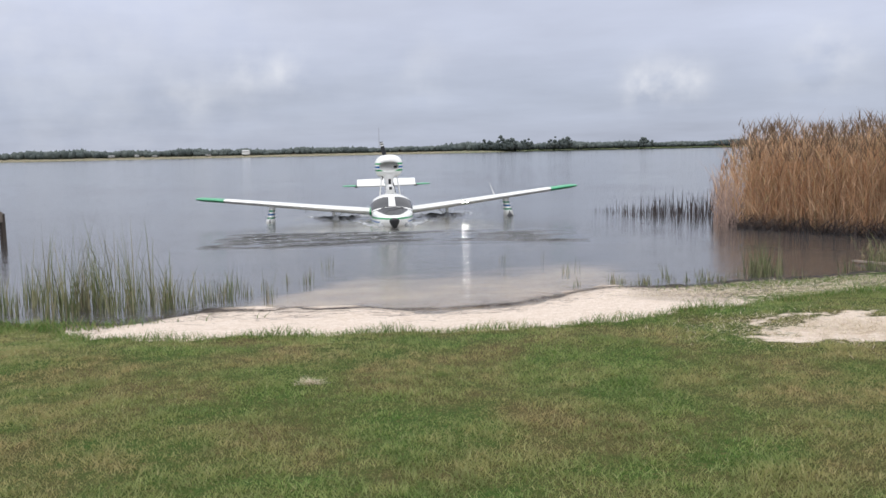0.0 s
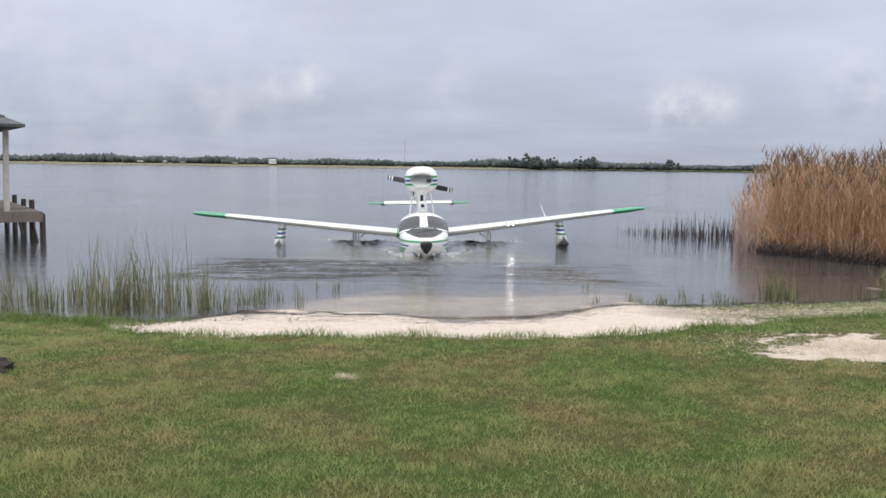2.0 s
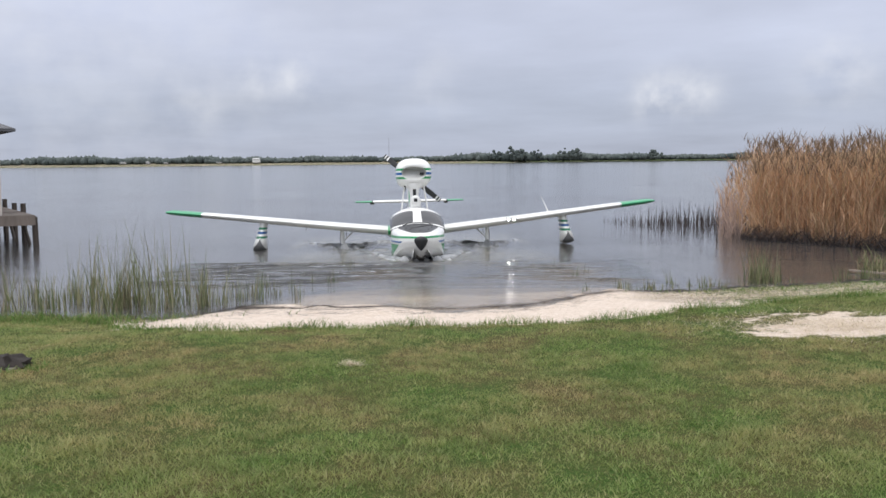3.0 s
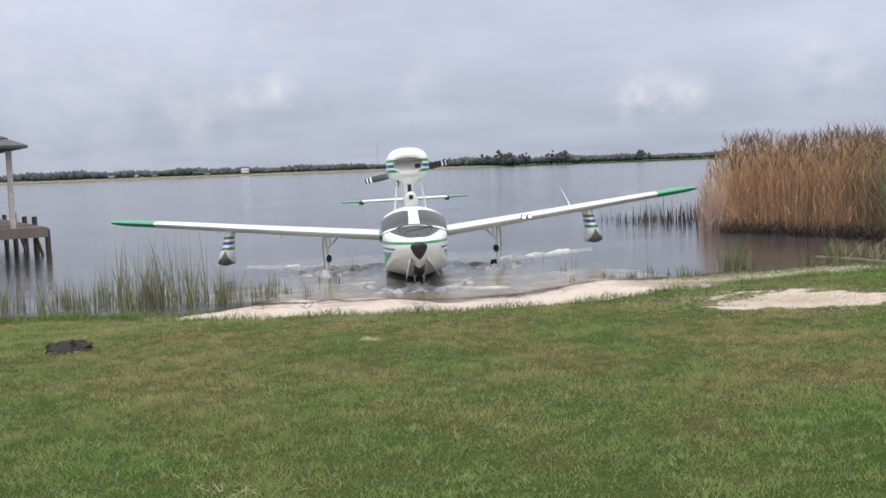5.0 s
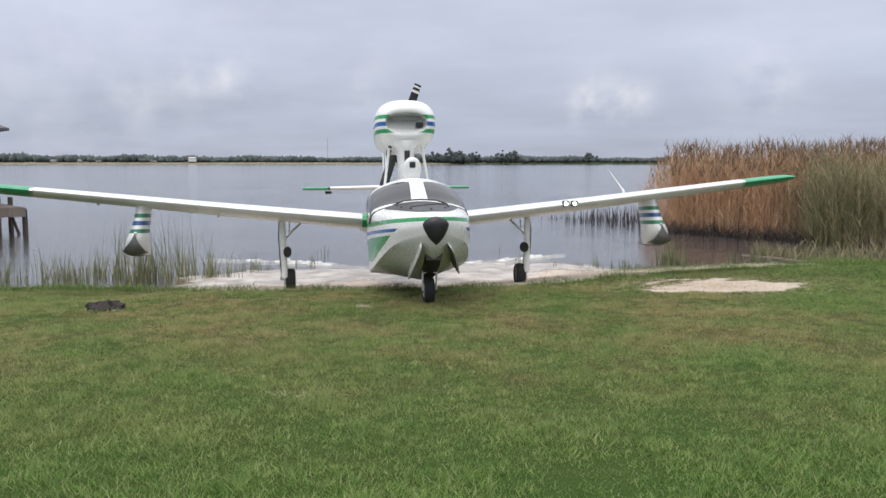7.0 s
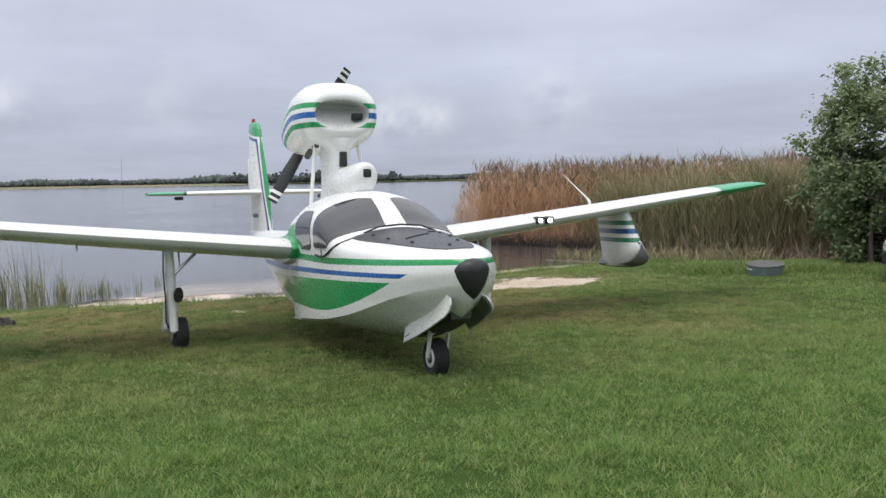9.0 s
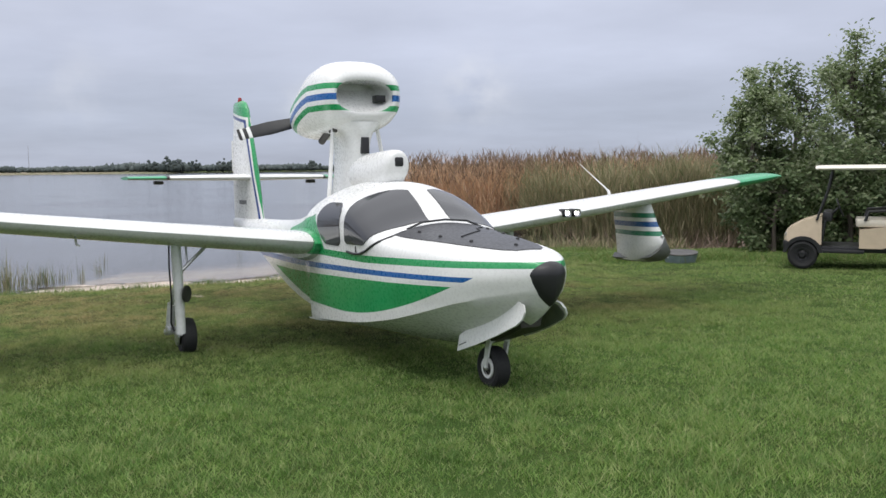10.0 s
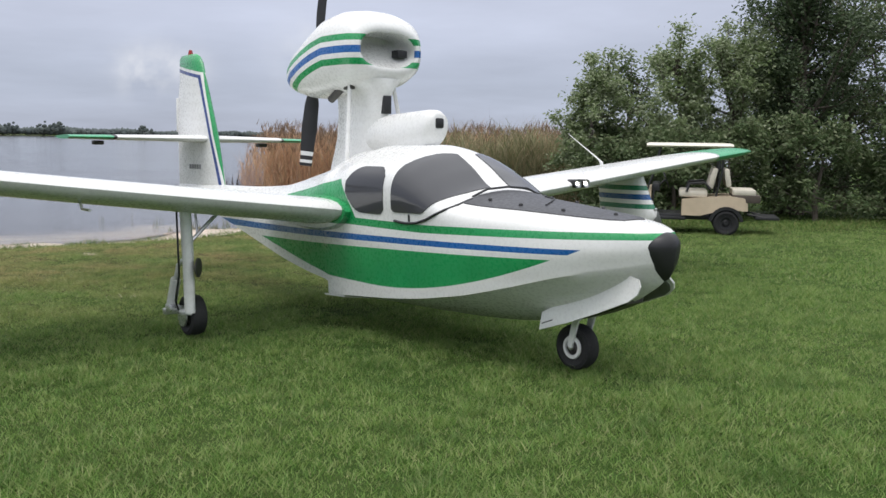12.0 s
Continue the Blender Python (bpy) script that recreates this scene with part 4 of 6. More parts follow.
        part("lamp_cup", loft([ring(-0.512, 0.58), ring(-0.476, 0.52)], True, False), M_BLACK, a)
        part("landing_lamp", moved(lathe([(0.002, -0.006), (0.012, -0.004), (0.018, 0.002), (0.016, 0.006)], 20), Matrix.Translation((2.3 + s * 0.062, -0.482, 1.172)) @ Matrix.Rotation(radians(90), 4, "Z")), M_GLOW, a, "lit landing lamp")
    part("whip_antenna", tube([(3.295, 0.08, 1.30), (3.29, 0.10, 1.38), (3.27, 0.13, 1.42), (3.24, 0.40, 1.60), (3.22, 0.56, 1.71)], [0.022, 0.018, 0.009, 0.005, 0.003], 8), M_WHITE, a)
    part("pitot", tube([(-2.6, -0.30, 1.12), (-2.6, -0.35, 1.05), (-2.6, -0.52, 1.05)], 0.010, 8), M_STEEL, a)
    # lettering along the hull, too small to read
    for i in range(7):
        part("name_bar", box(-0.583, -0.48 + 0.062 * i, 0.842, 0.006, 0.040, 0.034 if i else 0.05), M_GREYBAR, hull)
    # nose gear
    leg = part("nose_leg", join(tube([(0, -2.70, 0.52), (0, -2.66, 0.38)], 0.035, 12), tube([(0.085, -2.665, 0.36), (0, -2.675, 0.39), (-0.085, -2.665, 0.36)], 0.022, 8), plate([(-2.685, 0.37), (-2.63, 0.37), (-2.585, 0.18), (-2.59, 0.155), (-2.625, 0.155), (-2.63, 0.18)], "x", 0.08, 0.016), plate([(-2.685, 0.37), (-2.63, 0.37), (-2.585, 0.18), (-2.59, 0.155), (-2.625, 0.155), (-2.63, 0.18)], "x", -0.08, 0.016)), M_WHITE, a)
    nw = part("nose_wheel", tyre_geo(0.158, 0.125), M_RUBBER, a)
    nw.location = (-0.01, -2.607, 0.152)
    part("rim", rim_geo(0.158, 0.125), M_DARKMETAL, nw)
    for s in (1, -1):
        part("rim_ring", moved(lathe([(0.055, -0.008), (0.078, -0.008), (0.082, 0.0), (0.078, 0.008), (0.055, 0.008), (0.052, 0.0)], 26, False), Matrix.Translation((s * 0.052, 0, 0))), M_WHITE, nw, "white-painted wheel rim")
        part("axle_cap", moved(lathe([(0.002, -0.02), (0.018, -0.016), (0.02, 0.016), (0.002, 0.02)], 12), Matrix.Translation((s * 0.058, 0, 0))), M_STEEL, nw)
    WHEELS.append((nw, (-0.01, -2.607, 0.152), 0.158))
    # pusher propeller
    prop = part("propeller", moved(lathe([(0.002, 0.11), (0.05, 0.09), (0.085, 0.03), (0.09, -0.03)], 24), Matrix.Rotation(radians(90), 4, "Z")), M_WHITE, a, "two-blade pusher propeller with white tip bands")
    prop.location = (0, 0.88, 2.22)
    for s in (1, -1):
        b = part("blade", blade_geo(s), M_BLACK, prop)
        part("tip_band", blade_band(s, 0.761, 0.80), M_WHITE, b)
        part("blade_tip", blade_band(s, 0.801, 0.84), M_BLACK, b)
        part("tip_band", blade_band(s, 0.841, 0.87), M_WHITE, b)
        part("blade_tip", blade_band(s, 0.871, 0.90), M_BLACK, b)
    return a, prop


WHEELS, ELEVATORS = [], []
M_CUP = worn("lamp_chrome", (0.30, 0.31, 0.32), 0.35, 0.6)
M_KEEL = worn("bare_aluminium", (0.22, 0.22, 0.225), 0.5, 0.4, vary=0.3)
PLANE, PROP = make_plane()


# ---- ribbons: blades, stalks and leaves in bulk ----
RNG = np.random.default_rng(7)


def ribbons(base, way, bend, width, side, segs=2, belly=0.0):
    """Tapered strips from base along way, bent by bend; belly widens the middle. Returns vertices and faces."""
    n = len(base)
    k = 2 * segs + 1
    V = np.empty((n, k, 3), np.float32)
    for i in range(segs):
        t = i / segs
        w = (width * ((1 - t) ** 0.7 if belly == 0 else (0.25 + belly * math.sin(math.pi * (t * 0.8 + 0.1)))))[:, None] * 0.5
        c = base + way * t + bend * t * t
        V[:, 2 * i], V[:, 2 * i + 1] = c - side * w, c + side * w
    V[:, k - 1] = base + way + bend
    o = (np.arange(n) * k)[:, None]
    quads = np.concatenate([o + np.array([2 * i, 2 * i + 1, 2 * i + 3, 2 * i + 2]) for i in range(segs - 1)]) if segs > 1 else np.zeros((0, 4), int)
    tris = o + np.array([2 * segs - 2, 2 * segs - 1, 2 * segs])
    return V.reshape(-1, 3), quads, tris


def bulk(name, sets, mat, label, category, kind="stuff", parent=None):
    """One object from many sets of ribbons."""
    Vs, Qs, Ts, k = [], [], [], 0
    for V, q, t in sets:
        Vs.append(V)
        Qs.append(q + k)
        Ts.append(t + k)
        k += len(V)
    V, Q, T = np.concatenate(Vs), np.concatenate(Qs), np.concatenate(Ts)
    me = bpy.data.meshes.new(name)
    me.vertices.add(len(V))
    me.vertices.foreach_set("co", V.astype(np.float32).ravel())
    loops = np.concatenate([Q.ravel(), T.ravel()]).astype(np.int32)
    me.loops.add(len(loops))
    me.loops.foreach_set("vertex_index", loops)
    me.polygons.add(len(Q) + len(T))
    me.polygons.foreach_set("loop_start", np.concatenate([np.arange(len(Q)) * 4, len(Q) * 4 + np.arange(len(T)) * 3]).astype(np.int32))
    me.update()
    me.materials.append(mat)
    ob = new(name, me)
    if parent:
        ob.parent = parent
        return ob
    return tagged(ob, label, category, kind=kind)


def flat_dirs(n):
    a = RNG.uniform(0, 2 * math.pi, n)
    return np.stack([np.cos(a), np.sin(a), np.zeros(n)], 1)


def tufts(x, y, z, h, w, lean, droop, segs=2):
    """Blades standing at x, y, z with mean height h (array), leaning every way."""
    n = len(x)
    d, s = flat_dirs(n), flat_dirs(n)
    way = d * (h * lean * RNG.uniform(0, 1, n))[:, None]
    way[:, 2] = h
    bend = d * (h * droop * RNG.uniform(0.2, 1, n))[:, None]
    bend[:, 2] = -h * droop * 0.35
    return ribbons(np.stack([x, y, z], 1), way, bend, w, s, segs)


# ---- lawn ----
M_GRASS = leafy("lawn_blades", ((0.085, 0.18, 0.032), (0.145, 0.265, 0.052), (0.215, 0.345, 0.085), (0.30, 0.41, 0.125), (0.44, 0.44, 0.22)), 0.5, 0.4, (0.50, 0.38, 0.20), 0.55)
M_STRAW = leafy("bleached_straw", ((0.56, 0.48, 0.35), (0.68, 0.60, 0.48), (0.38, 0.30, 0.19)), 0.7, 0.3)
M_FRINGE = leafy("fringe_blades", ((0.07, 0.14, 0.025), (0.11, 0.21, 0.04), (0.17, 0.24, 0.065), (0.28, 0.25, 0.11)), 0.55, 0.3)


def lawn_blades(x0, x1, y0, y1, dens, width, segs, hole=None):
    """Blades over one stretch of lawn, in tussocks, less where the turf is thin."""
    n = int((x1 - x0) * (y1 - y0) * dens)
    x, y = RNG.uniform(x0, x1, n), RNG.uniform(y0, y1, n)
    if hole:
        clear = ~((x > hole[0]) & (x < hole[1]) & (y > hole[2]) & (y < hole[3]))
        x, y = x[clear], y[clear]
        n = len(x)
    # stretches run into one another with no hard seam
    x, y = x + RNG.normal(0, 0.35, n), y + RNG.normal(0, 0.35, n)
    tuss, clump, lush = value_noise(x, y, 0.09, 1), value_noise(x, y, 0.35, 2), value_noise(x, y, 1.6, 3)
    thick = (0.55 + 0.5 * tuss) * (0.7 + 0.35 * clump)
    keep = (RNG.uniform(0, 1, n) < thick) & (sand_cover(x, y) < 0.35 + 0.28 * RNG.uniform(-1, 1, n)) & (mud_and_depth_cover(x, y) < 0.5) & (ground_z(x, y) > WATER)
    x, y, tuss, clump, lush = x[keep], y[keep], tuss[keep], clump[keep], lush[keep]
    h = 0.047 * (0.45 + 0.7 * clump + 0.35 * lush) * (0.5 + 0.8 * tuss) * np.interp(y, (-5, 0, 3, 6), (1.25, 1.15, 0.9, 0.8)) * RNG.uniform(0.5, 1.4, len(x))
    return tufts(x, y, ground_z(x, y) - 0.006, h, width * RNG.uniform(0.7, 1.3, len(x)), 0.75, 0.6, segs)


def make_lawn():
    sets = [lawn_blades(-3.6, 5.6, -4.6, 3.0, 2300, 0.0064, 2), lawn_blades(-3.6, 5.6, -4.6, 3.0, 6500, 0.006, 1),
            lawn_blades(-2.0, 5.6, -6.3, -4.6, 2600, 0.0062, 2), lawn_blades(-2.0, 5.6, -6.3, -4.6, 6000, 0.006, 1),
            lawn_blades(-5.4, 5.6, 3.0, 7.0, 1700, 0.0064, 2), lawn_blades(-5.4, 5.6, 3.0, 7.0, 6500, 0.006, 1),
            lawn_blades(-6.2, 6.2, 7.0, 10.6, 4000, 0.0085, 1), lawn_blades(5.6, 12, -4, 7, 1500, 0.011, 1),
            lawn_blades(-11, 14, -9.0, 12.8, 1000, 0.013, 1, (-3.6, 5.6, -4.6, 10.6)),
            lawn_blades(-24, 30, -24, 14, 110, 0.026, 1, (-11, 14, -9.0, 12.8))]
    bulk("lawn_grass", sets, M_GRASS, "short mown lawn grass, green with dry straw patches", "grass")
    # dead straw: a bleached tuft, and litter on the bare patch
    straw = []
    for cx, cy, rx, ry, m in ((-0.98, 6.16, 0.07, 0.04, 120), (3.75, 7.85, 0.95, 0.52, 3000), (-1.29, 2.1, 0.18, 0.10, 25), (4.2, 10.8, 1.2, 0.5, 1500), (6.0, 12.2, 1.6, 0.7, 3600), (3.3, 11.6, 0.9, 0.6, 1200)):
        x, y = RNG.normal(cx, rx * 0.7, m), RNG.normal(cy, ry * 0.7, m)
        d = flat_dirs(m)
        way = d * RNG.uniform(0.03, 0.10, m)[:, None]
        way[:, 2] = RNG.uniform(0.0, 0.03, m)
        straw.append(ribbons(np.stack([x, y, ground_z(x, y) + 0.008], 1), way, way * 0.2, RNG.uniform(0.004, 0.008, m), np.cross(d, np.tile([[0, 0, 1.0]], (m, 1))), 2))
    bulk("straw_litter", straw, M_STRAW, "bleached dead straw lying on the lawn", "straw")
    # uncut fringe along the sand and the bank
    n = 9000
    x = RNG.uniform(-9, 9, n)
    y = np.interp(x, GRASS_X, GRASS_Y) - np.abs(RNG.normal(0, 0.16, n)) + 0.08
    h = RNG.uniform(0.05, 0.16, n) * (0.6 + 0.5 * np.sin(3 * x) ** 2)
    fringe = [tufts(x, y, ground_z(x, y) - 0.01, h, RNG.uniform(0.004, 0.008, n), 0.5, 0.5, 3)]
    # low weeds by the tub, along the plank and on the wet bank
    for cx, cy, rx, ry, m, hm in ((7.3, 8.3, 0.9, 0.7, 2500, 0.22), (8.6, 7.6, 0.8, 0.6, 2200, 0.2), (10.2, 6.6, 1.3, 0.7, 2500, 0.18), (5.0, 12.4, 1.6, 0.5, 1000, 0.10), (7.6, 11.8, 1.0, 0.8, 1500, 0.2), (-5.5, 10.6, 1.6, 0.4, 1800, 0.14), (13.5, 4.6, 2.5, 0.8, 2500, 0.16), (-3.82, 5.98, 0.28, 0.06, 200, 0.07), (-3.5, 6.2, 0.1, 0.16, 120, 0.07), (-4.12, 6.2, 0.1, 0.16, 120, 0.07)):
        x, y = RNG.normal(cx, rx * 0.55, m), RNG.normal(cy, ry * 0.55, m)
        fringe.append(tufts(x, y, ground_z(x, y) - 0.01, hm * RNG.uniform(0.4, 1.2, m), RNG.uniform(0.006, 0.014, m), 0.7, 0.7, 3))
    bulk("grass_fringe", fringe, M_FRINGE, "uncut green grass and weeds along the sand", "grass")


# ---- reeds and marsh plants ----
M_DRY = leafy("dry_reed", ((0.54, 0.31, 0.18), (0.72, 0.47, 0.28), (0.43, 0.25, 0.155), (0.82, 0.60, 0.40), (0.31, 0.19, 0.13), (0.57, 0.44, 0.24)), 0.7, 0.25)
M_GREENREED = leafy("green_reed", ((0.18, 0.21, 0.095), (0.30, 0.275, 0.15), (0.13, 0.165, 0.065), (0.48, 0.385, 0.25), (0.22, 0.215, 0.12), (0.41, 0.335, 0.215)), 0.65, 0.25)
M_MARSH = leafy("marsh_blade", ((0.08, 0.115, 0.045), (0.16, 0.19, 0.08), (0.25, 0.265, 0.14), (0.36, 0.32, 0.20), (0.095, 0.085, 0.055), (0.15, 0.17, 0.075)), 0.6, 0.3)
M_STUB = leafy("dark_stub", ((0.026, 0.021, 0.021), (0.055, 0.044, 0.043), (0.09, 0.072, 0.068)), 0.8, 0.1)
M_PALEREED = leafy("pale_reed", ((0.42, 0.31, 0.27), (0.52, 0.38, 0.31), (0.30, 0.22, 0.20)), 0.7, 0.25)
M_PLUME = leafy("seed_plume", ((0.22, 0.15, 0.10), (0.16, 0.11, 0.075), (0.30, 0.22, 0.15)), 0.8, 0.3)


def stalks(x, y, h, lean=0.10, leaves=5, leaf=0.8, width=0.012, droop=0.5):
    """Reed stalks: stem and long leaves leaving it on the way up."""
    n = len(x)
    base = np.stack([x, y, np.maximum(ground_z(x, y), WATER - 0.5) - 0.02], 1)
    d = flat_dirs(n)
    top = WATER + h - base[:, 2]
    way = d * (h * lean * RNG.uniform(0, 1, n))[:, None]
    way[:, 2] = top
    bend = d * (h * lean * RNG.uniform(0, 1.2, n))[:, None]
    out = [ribbons(base, way, bend, np.full(n, width) * RNG.uniform(0.7, 1.3, n), flat_dirs(n), 4)]
    for _ in range(leaves):
        t = RNG.uniform(0.12, 0.85, n)[:, None]
        b = base + way * t + bend * t * t
        e = flat_dirs(n)
        L = leaf * RNG.uniform(0.5, 1.2, n)
        w = e * (L * RNG.uniform(0.12, 0.4, n))[:, None]
        w[:, 2] = L
        g = e * (L * droop * RNG.uniform(0.1, 1, n))[:, None]
        g[:, 2] = -L * droop * RNG.uniform(0.0, 0.9, n)
        out.append(ribbons(b, w, g, RNG.uniform(0.012, 0.026, n), flat_dirs(n), 3))
    return out


def make_reeds():
    n = 7500
    x, y = RNG.uniform(7.3, 19, n), 19.2 + RNG.exponential(3.2, n)
    front = np.interp(x, (7.3, 7.8, 8.5, 9.4, 10.5, 13, 20), (25.0, 22.4, 21.4, 20.2, 18.8, 17.8, 17))
    y = y + (front - 19.2)
    edge = np.clip((x - 0.318 * y + 0.35) / 1.2, 0, 1)
    keep = (y < 30) & (edge > 0) & (RNG.uniform(0, 1, n) < 0.10 + 0.9 * edge ** 1.3)
    x, y, edge = x[keep], y[keep], edge[keep]
    h = (1.35 + 1.05 * np.clip(edge * 1.5, 0, 1) + 0.20 * np.sin(2.3 * x) * np.sin(1.7 * y)) * RNG.uniform(0.72, 1.08, len(x))
    bulk("dry_reeds", stalks(x, y, h, 0.09, 6, 0.8, 0.013, 0.6), M_DRY, "tall tan and rust dry reeds standing in the shallows", "reeds")
    # seed heads above the dry reeds
    m = len(x) // 2
    p = np.stack([x[:m] + RNG.normal(0, 0.1, m), y[:m], WATER + h[:m] - 0.1], 1)
    sets = []
    for _ in range(5):
        e = flat_dirs(m)
        w = e * RNG.uniform(0.03, 0.12, m)[:, None]
        w[:, 2] = RNG.uniform(0.12, 0.3, m)
        g = e * 0.06
        sets.append(ribbons(p + np.array([0, 0, 1.0]) * RNG.uniform(-0.1, 0.06, (m, 1)), w, g, RNG.uniform(0.012, 0.03, m), flat_dirs(m), 2))
    bulk("reed_plumes", sets, M_PLUME, "feathery brown seed heads over the reeds", "reeds")
    # greener stand on the near bank
    n = 5000
    x = RNG.uniform(10.0, 17.8, n)
    front = np.interp(x, (10.0, 10.5, 11.0, 11.8, 13.3, 17.8), (17.5, 15.6, 14.2, 13.2, 12.4, 11.5))
    y = front + RNG.exponential(1.8, n)
    keep = y < front + 6
    x, y = x[keep], y[keep]
    h = (2.15 + 0.22 * np.sin(1.9 * x + 1) * np.sin(2.2 * y) + 0.14 * np.clip((x - 8) / 2, 0, 1)) * RNG.uniform(0.7, 1.12, len(x))
    bulk("green_reeds", stalks(x, y, h, 0.10, 7, 0.75, 0.012, 0.6), M_GREENREED, "tall grey-green reeds with fading leaves", "reeds")
    # pale broken stalks fallen against the foot of the stand
    n = 420
    x = RNG.uniform(10.2, 14.5, n)
    y = np.interp(x, (10.0, 10.5, 11.0, 11.8, 13.3, 17.8), (17.5, 15.6, 14.2, 13.2, 12.4, 11.5)) + RNG.normal(-0.25, 0.3, n)
    d = flat_dirs(n)
    way = d * RNG.uniform(0.1, 0.6, n)[:, None]
    way[:, 2] = RNG.uniform(0.05, 0.7, n)
    bulk("fallen_reeds", [ribbons(np.stack([x, y, np.maximum(ground_z(x, y), WATER) - 0.02], 1), way, d * 0.1, RNG.uniform(0.012, 0.026, n), flat_dirs(n), 3)], M_PALEREED, "pale broken reed stalks at the foot of the stand", "reeds")
    # a few tall weed stalks above the reeds
    x, y = np.array([10.9, 11.05, 12.0, 12.1, 12.35, 9.9, 13.2]), np.array([13.6, 13.5, 13.4, 13.6, 13.3, 14.8, 13.1])
    bulk("weed_stalks", stalks(x, y, np.array([3.25, 2.9, 3.0, 3.1, 2.8, 2.7, 2.9]), 0.06, 4, 0.3, 0.014, 0.3), M_PLUME, "thin dry weed stalks rising above the reeds", "weeds")
    # thin lilac-tan reeds at the open edge of the stand
    n = 150
    x = RNG.uniform(6.9, 8.4, n)
    y = x / 0.318 + RNG.uniform(-0.6, 1.2, n)
    bulk("pale_reeds", stalks(x, y, RNG.uniform(0.7, 1.5, n), 0.14, 3, 0.5, 0.013, 0.5), M_PALEREED, "thin pale reeds at the open edge of the stand", "reeds")
    # low green blades at their foot
    n = 650
    x = RNG.uniform(7.4, 11.5, n)
    y = np.interp(x, (7.2, 8.3, 9.0, 11.5), (15.6, 14.4, 13.7, 12.6)) + RNG.normal(0, 0.35, n)
    bulk("sedge", stalks(x, y, RNG.uniform(0.1, 0.36, n), 0.25, 2, 0.3, 0.010), M_GREENREED, "short green sedge at the foot of the reeds", "sedge")
    # litter of broken stalks at the water line
    n = 4600
    x = RNG.uniform(7.2, 13, n)
    y = np.interp(x, (7.3, 8.4, 9.3, 10.5, 13), (22.3, 21.0, 19.6, 18.2, 17.4)) + RNG.normal(0.1, 0.35, n)
    d = flat_dirs(n)
    way = d * RNG.uniform(0.15, 0.7, n)[:, None]
    way[:, 2] = 0.02 + 0.6 * RNG.uniform(0, 1, n) ** 1.5
    g = d * 0.15
    g[:, 2] = -0.12
    bulk("reed_litter", [ribbons(np.stack([x, y, np.full(n, WATER - 0.03)], 1), way, g, RNG.uniform(0.01, 0.02, n), flat_dirs(n), 3)], M_STUB, "dark broken reed litter along the water line", "reeds")
    # burnt stubs standing out of the lake
    n = 620
    t = RNG.beta(1.9, 1.3, n)
    x = 4.7 + 4.6 * t + RNG.normal(0, 0.15, n)
    y = 28.0 - 3.2 * t + RNG.normal(0.5, 2.1, n) * (0.35 + t)
    h = (0.26 + 0.42 * t) * RNG.uniform(0.3, 1.0, n) * RNG.choice((0.6, 1.0, 1.5), n)
    bulk("reed_stubs", stalks(x, y, h, 0.16, 1, 0.12, 0.042), M_STUB, "dark dead reed stubs standing out of the water", "reeds")


def make_marsh():
    sets = []
    for cx, cy, sx, sy, n, hm in ((-6.0, 12.4, 0.4, 0.4, 170, 0.62), (-4.95, 12.2, 0.3, 0.4, 230, 1.22), (-4.25, 12.1, 0.3, 0.4, 75, 0.75), (-3.6, 12.6, 0.3, 0.4, 80, 0.6), (-7.3, 12.3, 0.6, 0.5, 130, 0.62), (-9.3, 12.0, 1.0, 0.6, 190, 0.75), (-3.2, 13.4, 0.35, 0.4, 60, 0.4), (5.1, 14.1, 0.2, 0.2, 130, 0.62), (6.7, 14.3, 0.25, 0.25, 50, 0.4), (4.4, 14.2, 0.8, 0.2, 40, 0.3), (-2.1, 16.4, 0.1, 0.2, 8, 0.5), (2.8, 13.5, 0.5, 0.2, 50, 0.22), (1.7, 16.5, 0.4, 0.5, 16, 0.3), (-2.4, 14.6, 0.4, 0.4, 26, 0.28), (4.0, 13.6, 0.7, 0.15, 90, 0.2)):
        n = int(n * 1.7)
        m = max(4, n // 9)
        root = RNG.integers(0, m, n)
        x, y = RNG.normal(cx, sx, m)[root] + RNG.normal(0, 0.045, n), RNG.normal(cy, sy, m)[root] + RNG.normal(0, 0.045, n)
        h = hm * RNG.uniform(0.55, 1.25, m)[root] * (0.25 + 0.85 * RNG.uniform(0, 1, n) ** 1.1)
        b = np.stack([x, y, ground_z(x, y) - 0.02], 1)
        d = flat_dirs(n)
        way = d * (h * 0.26 * RNG.uniform(0, 1, n) ** 1.5)[:, None]
        way[:, 2] = WATER + h - b[:, 2]
        g = d * (h * 0.25 * RNG.uniform(0, 1, n) ** 2)[:, None]
        g[:, 2] = -h * 0.12
        sets.append(ribbons(b, way, g, RNG.uniform(0.008, 0.018, n), flat_dirs(n), 4))
    bulk("marsh_grass", sets, M_MARSH, "thin green marsh grass growing out of the shallows", "marsh grass")
    # drift line of twigs and dead leaves on the sand's edge
    n = 3800
    x = RNG.uniform(-4.6, 7.4, n)
    y = np.interp(x, SHORE_X, SHORE_Y) + np.where(RNG.uniform(0, 1, n) < 0.6, RNG.normal(-0.06, 0.05, n), RNG.normal(-0.6, 0.5, n))
    d = flat_dirs(n)
    d[:, 0] *= 2.5
    way = d * (0.02 + 0.16 * RNG.uniform(0, 1, n) ** 2.5)[:, None]
    way[:, 2] = RNG.uniform(0, 0.02, n)
    bulk("drift_line", [ribbons(np.stack([x, y, np.maximum(ground_z(x, y), WATER) + 0.006], 1), way, way * 0.1, RNG.uniform(0.006, 0.02, n), np.tile([[0, 1.0, 0]], (n, 1)), 2)], M_STUB, "dark drift of twigs along the water's edge", "drift")


